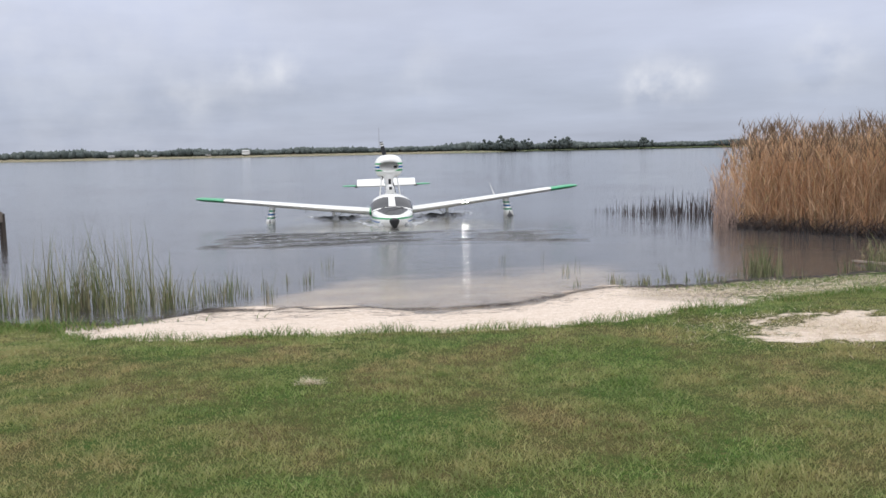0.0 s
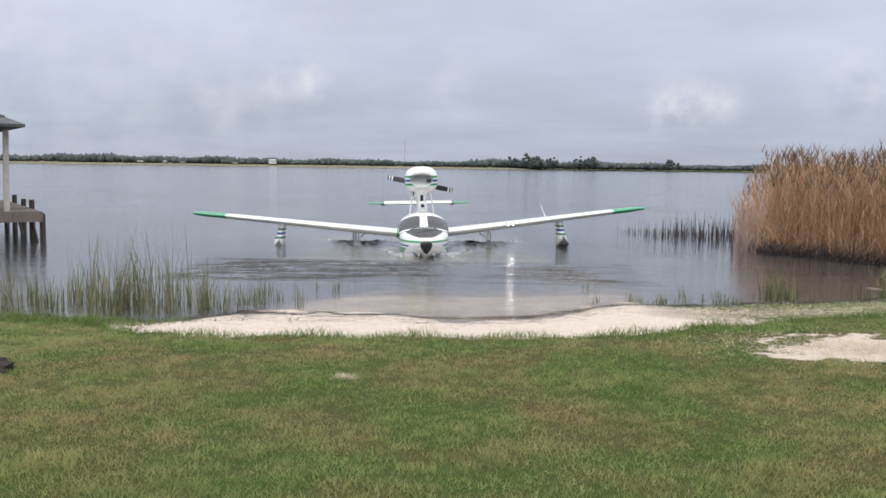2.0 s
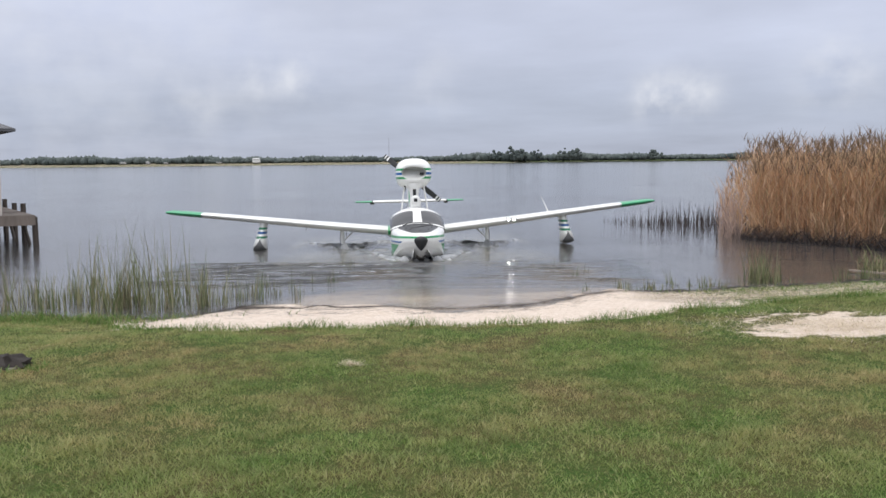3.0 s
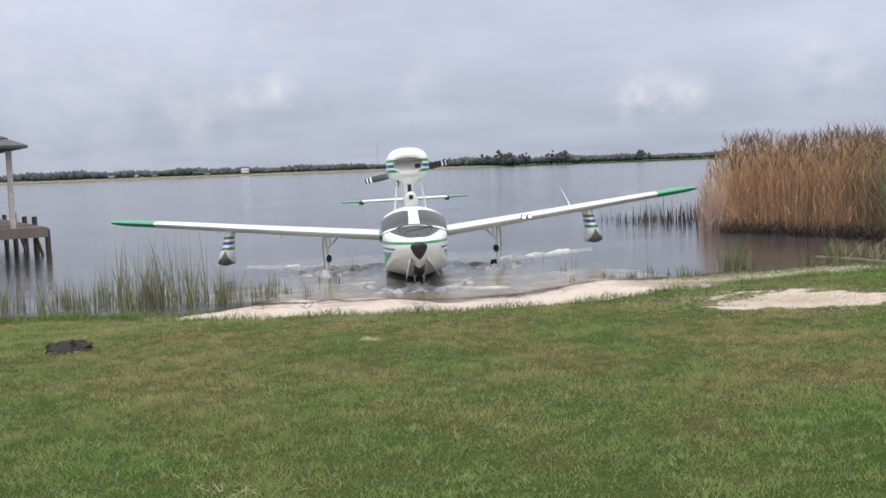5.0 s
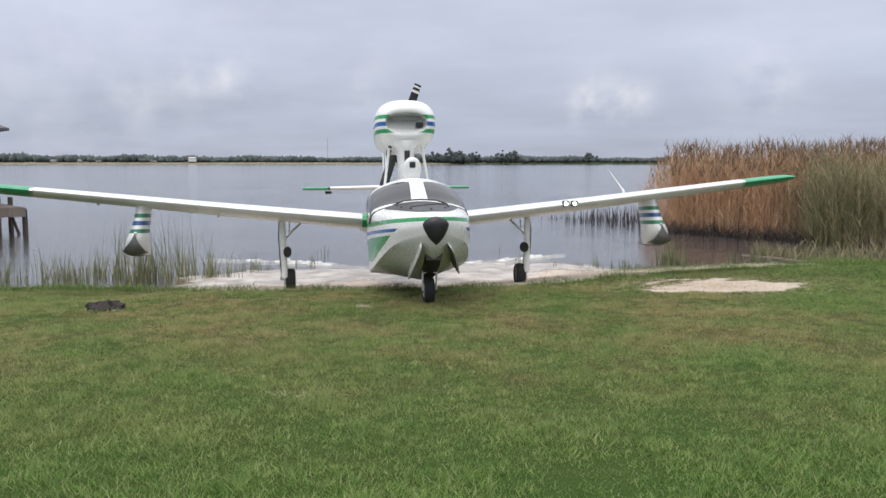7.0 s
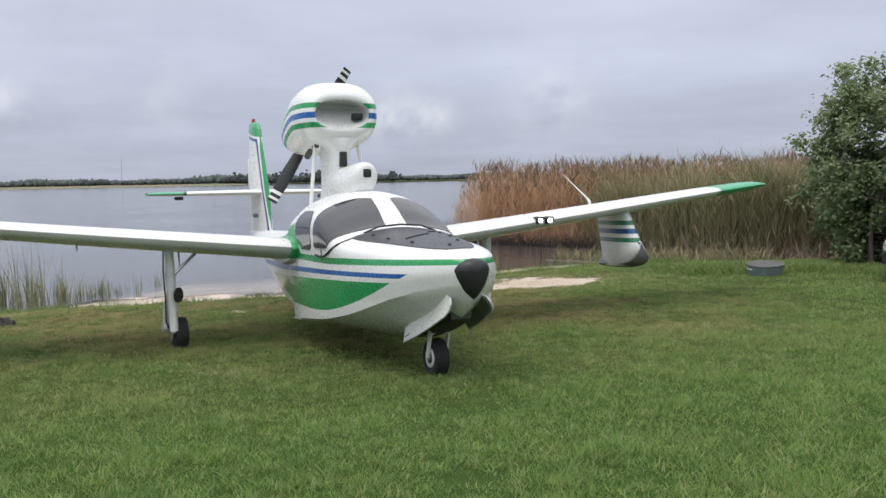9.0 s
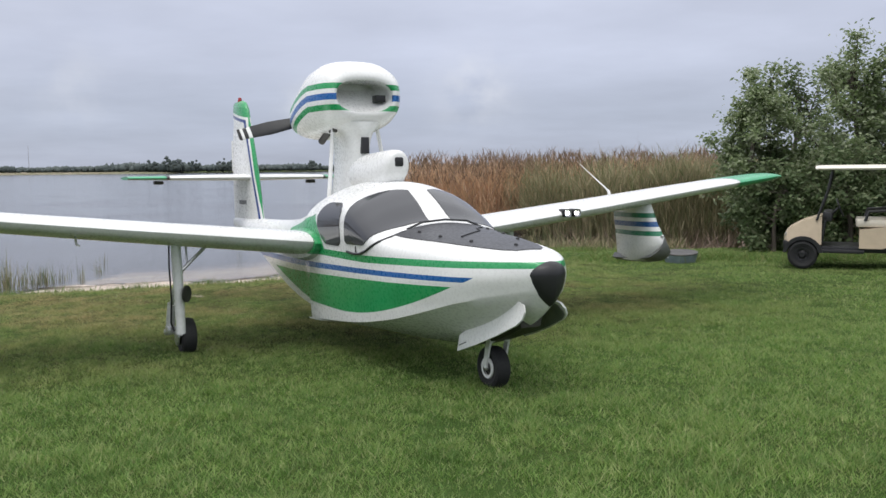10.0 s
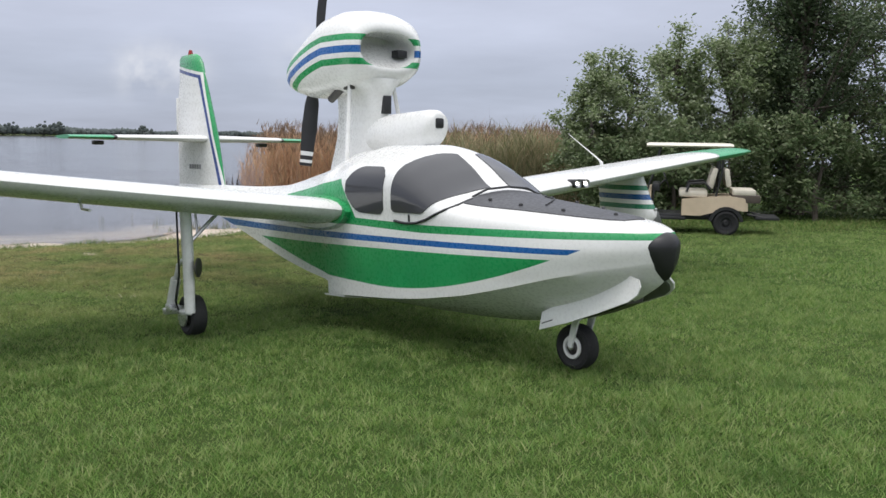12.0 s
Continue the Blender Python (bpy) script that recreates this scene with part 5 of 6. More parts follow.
# ---- trees ----
M_LEAF = leafy("broad_leaf", ((0.13, 0.19, 0.075), (0.19, 0.25, 0.11), (0.24, 0.30, 0.145), (0.46, 0.50, 0.35), (0.16, 0.21, 0.095), (0.33, 0.38, 0.235)), 0.28, 0.45)
M_LEAFDARK = leafy("dark_leaf", ((0.075, 0.115, 0.045), (0.105, 0.15, 0.065), (0.145, 0.19, 0.09), (0.22, 0.245, 0.14)), 0.5, 0.35)
# darker copy of the leaf colours: shade inside dense crowns put into them
M_LEAFSHADE = leafy("crown_shade_leaf", ((0.05, 0.08, 0.036), (0.072, 0.105, 0.048), (0.10, 0.135, 0.068), (0.065, 0.09, 0.052)), 0.5, 0.25)
M_BARK = weathered_wood("grey_bark", (0.11, 0.09, 0.075))


def make_tree(x, y, h, r, leaves, mat, label, name="tree", low=0.2, size=0.095):
    z0 = float(ground_z(np.array(x), np.array(y)))
    t = thing(name, label, name, "trees at the lawn's edge" if name == "tree" else "bushes under the trees", pose(x, y, z0))
    limbs, tips = [], []
    trunk = [Vector((0, 0, -0.1)), Vector((RNG.normal(0, 0.06), RNG.normal(0, 0.06), h * 0.25)), Vector((RNG.normal(0, 0.15), RNG.normal(0, 0.15), h * 0.55)), Vector((RNG.normal(0, 0.2), RNG.normal(0, 0.2), h * 0.88))]
    limbs.append(tube(trunk, [0.03 * h, 0.024 * h, 0.014 * h, 0.004 * h], 8))
    for i in range(int(16 + 6 * h)):
        f = RNG.uniform(low, 0.97)
        k = min(2, int(f * 3.4))
        p = trunk[k].lerp(trunk[k + 1], RNG.uniform(0, 1))
        a = RNG.uniform(0, 2 * math.pi)
        reach = r * (0.55 + 0.6 * RNG.uniform()) * math.sin(math.pi * min(1, 0.25 + 0.72 * f)) ** 0.7
        e = Vector((math.cos(a) * reach, math.sin(a) * reach, h * f + RNG.uniform(-0.05, 0.22) * h))
        e.z = min(e.z, h * RNG.uniform(0.9, 1.06))
        mid = p.lerp(e, 0.5) + Vector((0, 0, -0.03 * h))
        limbs.append(tube([p, mid, e], [0.007 * h, 0.005 * h, 0.0015 * h], 5))
        tips += [(e, 1.0), (p.lerp(e, 0.7), 0.8), (mid, 0.55)]
    part("trunk", join(*limbs), M_BARK, t)
    c = np.array([[*p] for p, _ in tips])
    w = np.array([q for _, q in tips])
    pick = RNG.choice(len(c), leaves, p=w / w.sum())
    b = c[pick] + RNG.normal(0, 1, (leaves, 3)) * np.array([0.17, 0.17, 0.14]) * r * 0.9 * RNG.uniform(0.3, 1.1, (leaves, 1))
    b[:, 2] = np.maximum(b[:, 2], 0.05)
    d = flat_dirs(leaves)
    way = d * size
    way[:, 2] = size * RNG.uniform(-0.7, 0.9, leaves)
    way *= RNG.uniform(0.6, 1.3, leaves)[:, None]
    s = np.cross(way, RNG.normal(0, 1, (leaves, 3)))
    s /= np.linalg.norm(s, axis=1)[:, None] + 1e-9
    bend = np.zeros((leaves, 3))
    bend[:, 2] = -size * 0.3
    bulk("crown", [ribbons(b, way, bend, np.full(leaves, size * 0.6), s, 2, 0.75)], mat, "", "", parent=t)


def make_trees():
    for x, y, h, r, n in ((11.45, 9.7, 3.75, 1.0, 13000), (12.8, 8.6, 4.2, 1.2, 15000), (14.2, 7.9, 4.35, 1.25, 17000)):
        make_tree(x, y, h, r, n, M_LEAF, "leafy green broadleaf tree at the edge of the lawn", size=0.085)
    # tall dense trees, their inner shade put into the leaf colour
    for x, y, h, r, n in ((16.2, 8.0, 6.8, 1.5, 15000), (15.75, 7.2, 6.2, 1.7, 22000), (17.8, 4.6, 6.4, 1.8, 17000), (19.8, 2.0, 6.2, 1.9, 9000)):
        make_tree(x, y, h, r, n, M_LEAFSHADE, "tall dense tree at the edge of the lawn, crown shade put into its leaves", low=0.08, size=0.085)
    for x, y, h, r, n in ((13.6, 11.0, 4.0, 1.4, 5000), (18.6, 8.0, 6.2, 1.7, 6000), (19.3, 7.0, 6.4, 1.9, 5000), (21, 4.5, 6.8, 2.3, 4000), (22, 0.5, 6.5, 2.3, 3000)):
        make_tree(x, y, h, r, n, M_LEAFDARK, "dark dense tree behind the lawn's edge")
    for x, y, h, r, n in ((11.0, 9.1, 1.4, 0.6, 3000), (10.7, 8.4, 1.75, 0.75, 4500), (11.8, 7.5, 2.1, 0.85, 4500), (12.9, 6.8, 2.2, 1.0, 4500), (14.3, 5.6, 2.3, 1.1, 4500), (15.9, 4.4, 2.4, 1.2, 4500), (17.6, 2.8, 2.4, 1.2, 4000), (19.5, 0.4, 2.4, 1.3, 3500), (12.2, 9.8, 2.2, 1.1, 4000), (14.0, 9.0, 2.4, 1.2, 4000), (15.8, 7.7, 2.6, 1.3, 4000), (17.6, 6.0, 2.6, 1.3, 4000), (19.6, 3.8, 2.7, 1.4, 4000), (21.5, 1.5, 2.7, 1.4, 4000)):
        make_tree(x, y, h, r, n, M_LEAFDARK, "dark green bush at the foot of the trees", "bush", 0.08, 0.095)


# ---- far shore ----
def blob(cx, cy, cz, rx, rz, seed):
    bm = bmesh.new()
    bmesh.ops.create_icosphere(bm, subdivisions=1, radius=1)
    for v in bm.verts:
        k = 0.85 + 0.45 * noise.noise(v.co * 2.3 + Vector((seed * 7.3, seed * 3.1, 0)))
        v.co = Vector((v.co.x * rx * k, v.co.y * rx * k, v.co.z * rz * k))
        v.co += Vector((cx, cy, cz))
    bm.verts.index_update()
    g = (np.array([v.co[:] for v in bm.verts]), np.array([[v.index for v in f.verts] for f in bm.faces]))
    bm.free()
    return g


def make_far_shore():
    k = Mat("far_woods", (0.03, 0.045, 0.03), 0.9)
    # blue-grey instead of leaf green: distance haze put into the colour
    k.base(k.mix(k.range(k.noise(0.05, 4), 0.35, 0.65), (0.05, 0.066, 0.066), (0.085, 0.102, 0.095)))
    proto = [blob(0, 0, 0, 1, 1, i) for i in range(9)]
    V, F, n = [], [], 0
    xs = np.sort(np.concatenate([RNG.uniform(-430, 560, 2600), RNG.uniform(-300, 250, 1700)]))
    px = (-430, -300, -257, -200, -141, -60, -20, 15, 42, 60, 82, 100, 125, 145, 160, 183, 260, 420, 560)
    ph = (8.5, 8.5, 8.8, 7.2, 7.0, 6.2, 6.0, 7.6, 9.6, 7.8, 8.8, 6.8, 6.0, 6.4, 5.4, 5.4, 6.5, 8, 8)
    for x in xs:
        h = float(np.interp(x, px, ph)) * RNG.uniform(0.45, 1.0) * (0.9 + 0.18 * math.sin(x * 0.11) * math.sin(x * 0.047 + 1))
        y = 646 + RNG.uniform(0, 30)
        g = proto[RNG.integers(9)]
        r = RNG.uniform(1.2, 3.4)
        V.append(g[0] * np.array([r, r, h * 0.52]) + np.array([x, y, 0.9 + h * 0.38]))
        F.append(g[1] + n)
        n += len(g[0])
    for x, h, r in ((145.3, 8.0, 5.0), (81.7, 10.0, 6.5), (88, 9.6, 4.5), (42.1, 11.0, 4.0), (48, 9.5, 4), (30, 8.6, 4.5), (60, 9, 4)):
        for _ in range(16):
            g = proto[RNG.integers(9)]
            q = RNG.uniform(-1, 1)
            k2 = RNG.uniform(0.8, 1.7)
            V.append(g[0] * np.array([k2 * 1.3, k2, k2]) + np.array([x + q * r, 645, h * (0.35 + 0.62 * RNG.uniform(0, 1) * (1 - 0.5 * q * q))]))
            F.append(g[1] + n)
            n += len(g[0])
    me = bpy.data.meshes.new("far_woods")
    me.from_pydata(np.concatenate(V).tolist(), [], np.concatenate(F).tolist())
    me.shade_smooth()
    me.materials.append(k.m)
    tagged(new("far_woods", me), "low dark woods along the far shore", "woods", kind="stuff")
    white = worn("far_white_wall", (0.75, 0.75, 0.74), 0.7)
    grey = worn("far_roof", (0.45, 0.45, 0.46), 0.7)
    for x, y, w, h in ((-140.4, 641, 4.6, 2.0), (-236, 640, 3, 0.7), (-218, 640, 1.6, 0.8), (-167, 639, 3, 0.3), (-205, 639.5, 2, 0.3)):
        hse = thing("far_house", "small white building on the far shore", "house", "buildings on the far shore", pose(x, y, float(ground_z(np.array(x), np.array(y)))))
        part("wall", box(0, 0, h / 2 + 0.2, w, 5, h + 0.4), white if h > 0.9 else grey, hse)
        part("roof", loft([[(-w * 0.55, -3, h + 0.42), (w * 0.55, -3, h + 0.42), (w * 0.55, 3, h + 0.42), (-w * 0.55, 3, h + 0.42)], [(-w * 0.5, -0.2, h * 1.4 + 0.4), (w * 0.5, -0.2, h * 1.4 + 0.4), (w * 0.5, 0.2, h * 1.4 + 0.4), (-w * 0.5, 0.2, h * 1.4 + 0.4)]]), grey, hse)
    mast = thing("radio_mast", "thin grey radio mast beyond the far woods", "mast", "", pose(-46, 650, 0.5))
    part("lattice", tube([(0, 0, 0), (0, 0, 18)], [0.28, 0.2], 6), M_STEEL, mast)


# ---- boathouse on the dock ----
def make_dock():
    u, v = Vector((-0.56, 0.828, 0)), Vector((-0.828, -0.56, 0))
    c = Vector((-10.95, 22.0, 0))

    def at(a, b, z):
        return c + v * a + u * b + Vector((0, 0, z - 0.22 if z < 1 else z))
    d = thing("dock", "weathered timber dock on round piles over the lake", "dock")
    for i in range(26):
        b = 0.02 + i * 0.29
        dz = RNG.uniform(-0.006, 0.006)
        part("plank", loft([[at(-0.02, b, 0.42 + dz), at(7.5, b, 0.42 + dz), at(7.5, b + 0.27, 0.42 + dz), at(-0.02, b + 0.27, 0.42 + dz)], [at(-0.02, b, 0.462 + dz), at(7.5, b, 0.462 + dz), at(7.5, b + 0.27, 0.462 + dz), at(-0.02, b + 0.27, 0.462 + dz)]]), M_DECK, d)
    part("fascia", loft([[at(-0.04, -0.05, 0.20), at(7.5, -0.05, 0.20), at(7.5, 0.0, 0.20), at(-0.04, 0.0, 0.20)], [at(-0.04, -0.05, 0.455), at(7.5, -0.05, 0.455), at(7.5, 0.0, 0.455), at(-0.04, 0.0, 0.455)]]), M_DECK, d)
    part("side_beam", loft([[at(-0.06, 0.0, 0.2), at(0.0, 0.0, 0.2), at(0.0, 7.5, 0.2), at(-0.06, 7.5, 0.2)], [at(-0.06, 0.0, 0.45), at(0.0, 0.0, 0.45), at(0.0, 7.5, 0.45), at(-0.06, 7.5, 0.45)]]), M_DECK, d)
    for a in (0.03, 1.3, 3.0, 5.0):
        for b in (0.12, 1.9, 3.8, 5.6, 7.3):
            top = 0.66 + RNG.uniform(-0.05, 0.08) if a < 0.1 and b > 0.2 else 0.4
            p, q = at(a - (0.09 if a < 0.1 else 0), b, -2.2), at(a + RNG.uniform(-0.04, 0.04) - (0.09 if a < 0.1 else 0), b + RNG.uniform(-0.04, 0.04), top)
            part("dock_post", tube([p, p.lerp(q, 0.5), q], [0.085, 0.08, 0.07], 9), M_PILE, d)
    for b in (0.9, 3.6):
        part("cross_brace", tube([at(0.03, b - 0.7, -0.5), at(0.03, b + 0.6, 0.25)], 0.045, 6), M_PILE, d)
    h = thing("boathouse", "open boathouse with white posts and a grey shingled roof", "boathouse")
    for a, b in ((0.75, 0.3), (0.75, 6.4), (6.6, 0.3), (6.6, 6.4)):
        p, q = at(a, b, 0.462), at(a - 0.03, b, 2.3)
        part("post", loft([[p + v * i * 0.065 + u * j * 0.065 for i, j in ((-1, -1), (1, -1), (1, 1), (-1, 1))], [q + v * i * 0.065 + u * j * 0.065 for i, j in ((-1, -1), (1, -1), (1, 1), (-1, 1))]]), M_POST, h)
    part("wall_plate", loft([[at(1.0, 0.22, 2.28), at(6.7, 0.22, 2.28), at(6.7, 6.5, 2.28), at(1.0, 6.5, 2.28)], [at(1.0, 0.22, 2.44), at(6.7, 0.22, 2.44), at(6.7, 6.5, 2.44), at(1.0, 6.5, 2.44)]]), M_POST, h)
    lo = [at(0.35, -0.4, 2.36), at(7.35, -0.4, 2.36), at(7.35, 7.1, 2.36), at(0.35, 7.1, 2.36)]
    for k in range(7):
        f0, f1 = k / 7, (k + 1) / 7 + 0.02
        mid = at(3.85, 3.35, 4.2)
        a0, a1 = [p.lerp(mid, f0 * 0.8) for p in lo], [p.lerp(mid, min(1, f1) * 0.8) for p in lo]
        part("shingle_course", loft([[p + Vector((0, 0, 0.07)) for p in a0], [p + Vector((0, 0, 0.035)) for p in a1], [p + Vector((0, 0, -0.02)) for p in a1], [p + Vector((0, 0, 0.0)) for p in a0], [p + Vector((0, 0, 0.07)) for p in a0]], True, False), M_SHINGLE, h)


# ---- golf cart, tub, plank, mound ----
def make_cart():
    # local: +x is forward, y to its left, z up; wheel centres at x 0.82 and -0.82
    c = thing("golf_cart", "cream golf cart with black chassis and ivory canopy on the lawn", "golf cart")
    part("chassis", join(box(0, 0, 0.33, 2.0, 0.95, 0.10, 0.03), box(0.35, 0, 0.30, 0.9, 1.12, 0.06, 0.02)), M_BLACK, c)
    part("front_cowl", loft([[(x, y, z) for y, z in o] for x, o in ((1.12, ((-0.34, 0.46), (0.34, 0.46), (0.32, 0.56), (-0.32, 0.56))), (1.06, ((-0.46, 0.44), (0.46, 0.44), (0.42, 0.66), (-0.42, 0.66))), (0.85, ((-0.53, 0.50), (0.53, 0.50), (0.46, 0.78), (-0.46, 0.78))), (0.60, ((-0.54, 0.42), (0.54, 0.42), (0.48, 0.86), (-0.48, 0.86))), (0.54, ((-0.52, 0.40), (0.52, 0.40), (0.47, 0.88), (-0.47, 0.88))))]), M_CREAM, c)
    part("front_bumper", box(1.06, 0, 0.39, 0.14, 0.92, 0.13, 0.03), M_BLACK, c)
    part("rear_body", loft([[(x, y, z) for y, z in o] for x, o in ((-0.02, ((-0.57, 0.36), (0.57, 0.36), (0.55, 0.66), (-0.55, 0.66))), (-0.35, ((-0.585, 0.36), (0.585, 0.36), (0.57, 0.70), (-0.57, 0.70))), (-0.85, ((-0.585, 0.50), (0.585, 0.50), (0.56, 0.735), (-0.56, 0.735))), (-1.12, ((-0.55, 0.46), (0.55, 0.46), (0.52, 0.70), (-0.52, 0.70))), (-1.2, ((-0.48, 0.46), (0.48, 0.46), (0.46, 0.64), (-0.46, 0.64))))]), M_CREAM, c)
    for s in (1, -1):
        for wx, nm in ((0.82, "front_arch"), (-0.82, "rear_arch")):
            arch = [(wx + 0.31 * math.cos(t), s * 0.56, 0.23 + 0.31 * math.sin(t)) for t in np.linspace(0.15, math.pi - 0.15, 12)]
            part(nm, loft([[p + Vector((0, s * o, 0)) + (Vector((wx, p.y, 0.23)) - p).normalized() * i for o, i in ((-0.10, 0), (0.04, 0), (0.04, 0.06), (-0.10, 0.06))] for p in [Vector(q) for q in arch]]), M_BLACK, c)
            w = part("wheel", tyre_geo(0.235, 0.19), M_RUBBER, c)
            w.matrix_local = pose(wx, s * 0.50, 0.235, 0, 0, 90)
            part("rim", rim_geo(0.235, 0.19), M_BLACK, w)
        part("canopy_strut", tube([(0.62, s * 0.50, 0.80), (0.46, s * 0.50, 1.30), (0.40, s * 0.50, 1.63)], 0.018, 8), M_BLACK, c)
        part("canopy_strut", tube([(-0.62, s * 0.50, 0.70), (-0.72, s * 0.50, 1.2), (-0.70, s * 0.50, 1.63)], 0.018, 8), M_BLACK, c)
        part("arm_rest", tube([(-0.10, s * 0.50, 0.80), (-0.15, s * 0.50, 0.95), (-0.42, s * 0.50, 0.97), (-0.52, s * 0.50, 0.85)], 0.025, 8), M_BLACK, c)
    part("seat", box(-0.22, 0, 0.76, 0.52, 1.0, 0.13, 0.05), M_SEAT, c)
    for s in (1, -1):
        part("seat_back", moved(box(0, 0, 0, 0.11, 0.46, 0.40, 0.05), pose(-0.56, s * 0.25, 1.05, 0, -14, 0)), M_SEAT, c)
    part("rear_seat", join(box(-1.12, 0, 0.80, 0.42, 0.98, 0.11, 0.04)), M_SEAT, c)
    part("rear_seat_back", moved(box(0, 0, 0, 0.10, 0.96, 0.34, 0.04), pose(-0.82, 0, 1.06, 0, 10, 0)), M_SEAT, c)
    part("foot_rest", join(box(-1.55, 0, 0.33, 0.42, 0.9, 0.05, 0.015), tube([(-1.2, 0.4, 0.4), (-1.5, 0.4, 0.35)], 0.02, 6), tube([(-1.2, -0.4, 0.4), (-1.5, -0.4, 0.35)], 0.02, 6)), M_BLACK, c)
    part("rear_box", box(-1.16, 0, 0.68, 0.5, 1.0, 0.14, 0.02), M_PILE, c)
    part("steering_wheel", join(tube([(0.28 + 0.05 * math.cos(t), 0.25 + 0.17 * math.sin(t), 1.0 + 0.14 * math.cos(t)) for t in np.linspace(0, 2 * math.pi, 17)], 0.014, 6), tube([(0.30, 0.25, 1.0), (0.55, 0.25, 0.75)], 0.02, 6)), M_BLACK, c)
    part("dashboard", box(0.46, 0, 0.86, 0.14, 0.98, 0.16, 0.03), M_BLACK, c)
    part("canopy", loft([[(x, y * f, 1.62 + z * f * 0.8) for y, z in ((-0.56, 0), (-0.58, 0.03), (-0.5, 0.075), (0, 0.10), (0.5, 0.075), (0.58, 0.03), (0.56, 0), (0, -0.01))] for x, f in ((0.66, 0.86), (0.60, 0.97), (0.1, 1.0), (-0.5, 1.0), (-0.82, 0.97), (-0.90, 0.86))]), M_ROOF, c)
    part("rear_screen", box(-0.66, 0, 1.22, 0.02, 0.96, 0.72, 0.004), M_BLACK, c, "black weather screen behind the seats")
    part("dash_screen", loft([[(0.53, y, 0.42), (0.56, y, 0.42), (0.50, y, 0.86), (0.47, y, 0.86)] for y in (-0.49, 0.49)]), M_BLACK, c)
    for s in (1, -1):
        part("headlight", moved(box(0, 0, 0, 0.04, 0.14, 0.07, 0.015), pose(1.085, s * 0.32, 0.56, 0, -10, 0)), M_STEEL, c)
    heading = math.degrees(math.atan2(5.33 - 4.18, 8.62 - 9.75))
    mid = Vector(((8.62 + 9.75) / 2, (5.33 + 4.18) / 2, 0))
    h = radians(heading)
    mid -= Vector((-math.sin(h), math.cos(h), 0)) * 0.55
    c.matrix_world = pose(mid.x, mid.y, float(ground_z(np.array(mid.x), np.array(mid.y))) - 0.005, 0, 0, heading)


def make_tub():
    t = thing("wash_tub", "round galvanised blue-grey tub on the grass", "tub", "", pose(7.62, 7.28, float(ground_z(np.array(7.62), np.array(7.28))) - 0.03, 4, -3, 0))
    t.scale = (0.76, 0.76, 0.80)
    zinc = worn("galvanised_zinc", (0.22, 0.27, 0.31), 0.45, 0.4, vary=0.25)
    up = Matrix.Rotation(radians(-90), 4, "Y")
    part("tub_wall", moved(lathe([(0.33, 0.0), (0.36, 0.06), (0.365, 0.10), (0.385, 0.20), (0.395, 0.255), (0.375, 0.255), (0.365, 0.2), (0.34, 0.06), (0.31, 0.02)], 40), up), zinc, t)
    part("rim_roll", moved(lathe([(0.39, 0.245), (0.405, 0.25), (0.41, 0.262), (0.40, 0.275), (0.385, 0.27)], 40), up), M_DARKMETAL, t)
    # dark disc, not a cover: the tub's shaded inside put into its colour
    part("lid", moved(lathe([(0.002, 0.23), (0.25, 0.232), (0.375, 0.235), (0.375, 0.225), (0.002, 0.22)], 40), up), worn("tub_inside_shade", (0.085, 0.095, 0.10), 0.8, 0.0, vary=0.3), t)
    for s in (1, -1):
        part("handle", tube([(s * 0.39, -0.08, 0.19), (s * 0.43, -0.06, 0.20), (s * 0.43, 0.06, 0.20), (s * 0.39, 0.08, 0.19)], 0.01, 6), M_STEEL, t)


def make_small_things():
    a, b = Vector((7.0, 15.3, -0.545)), Vector((8.35, 11.9, -0.42))
    d = (b - a).normalized()
    n = Vector((-d.y, d.x, 0))
    p = thing("edging_plank", "long bleached plank edging the wet bank", "plank")
    for i in range(3):
        s, e = a.lerp(b, i / 3 + 0.003), a.lerp(b, (i + 1) / 3 - 0.003)
        k = Vector((0, 0, RNG.uniform(-0.01, 0.02)))
        part("plank", loft([[s + k, s + n * 0.05 + k, s + n * 0.05 + k + Vector((0, 0, 0.032)), s + k + Vector((0, 0, 0.032))], [e + k, e + n * 0.05 + k, e + n * 0.05 + k + Vector((0, 0, 0.032)), e + k + Vector((0, 0, 0.032))]]), M_PLANK, p)
    # dark iron lid on a pale ring, half sunk in the lawn
    z = float(ground_z(np.array(-3.82), np.array(6.2)))
    m = thing("ground_cover_lid", "dark rusty domed lid on a pale rim in the lawn", "lid", "", pose(-3.82, 6.2, z))
    up = Matrix.Rotation(radians(-90), 4, "Y")
    dv, df = moved(lathe([(0.002, 0.10), (0.05, 0.098), (0.09, 0.088), (0.13, 0.068), (0.165, 0.04), (0.185, 0.01)], 30), up)
    dv = [Vector((q.x * 1.1, q.y, q.z * 0.95)) * (1 + 0.45 * noise.noise(q * 15) + 0.2 * noise.noise(q * 41)) for q in map(Vector, dv)]
    part("dome", (dv, df), worn("rusty_iron", (0.028, 0.022, 0.019), 0.8, 0.2, vary=0.4, bump=0.5), m)
    part("rim", moved(lathe([(0.13, 0.0), (0.195, 0.0), (0.195, 0.014), (0.13, 0.016)], 26), up), worn("pale_concrete", (0.24, 0.22, 0.20), 0.8, vary=0.2), m)


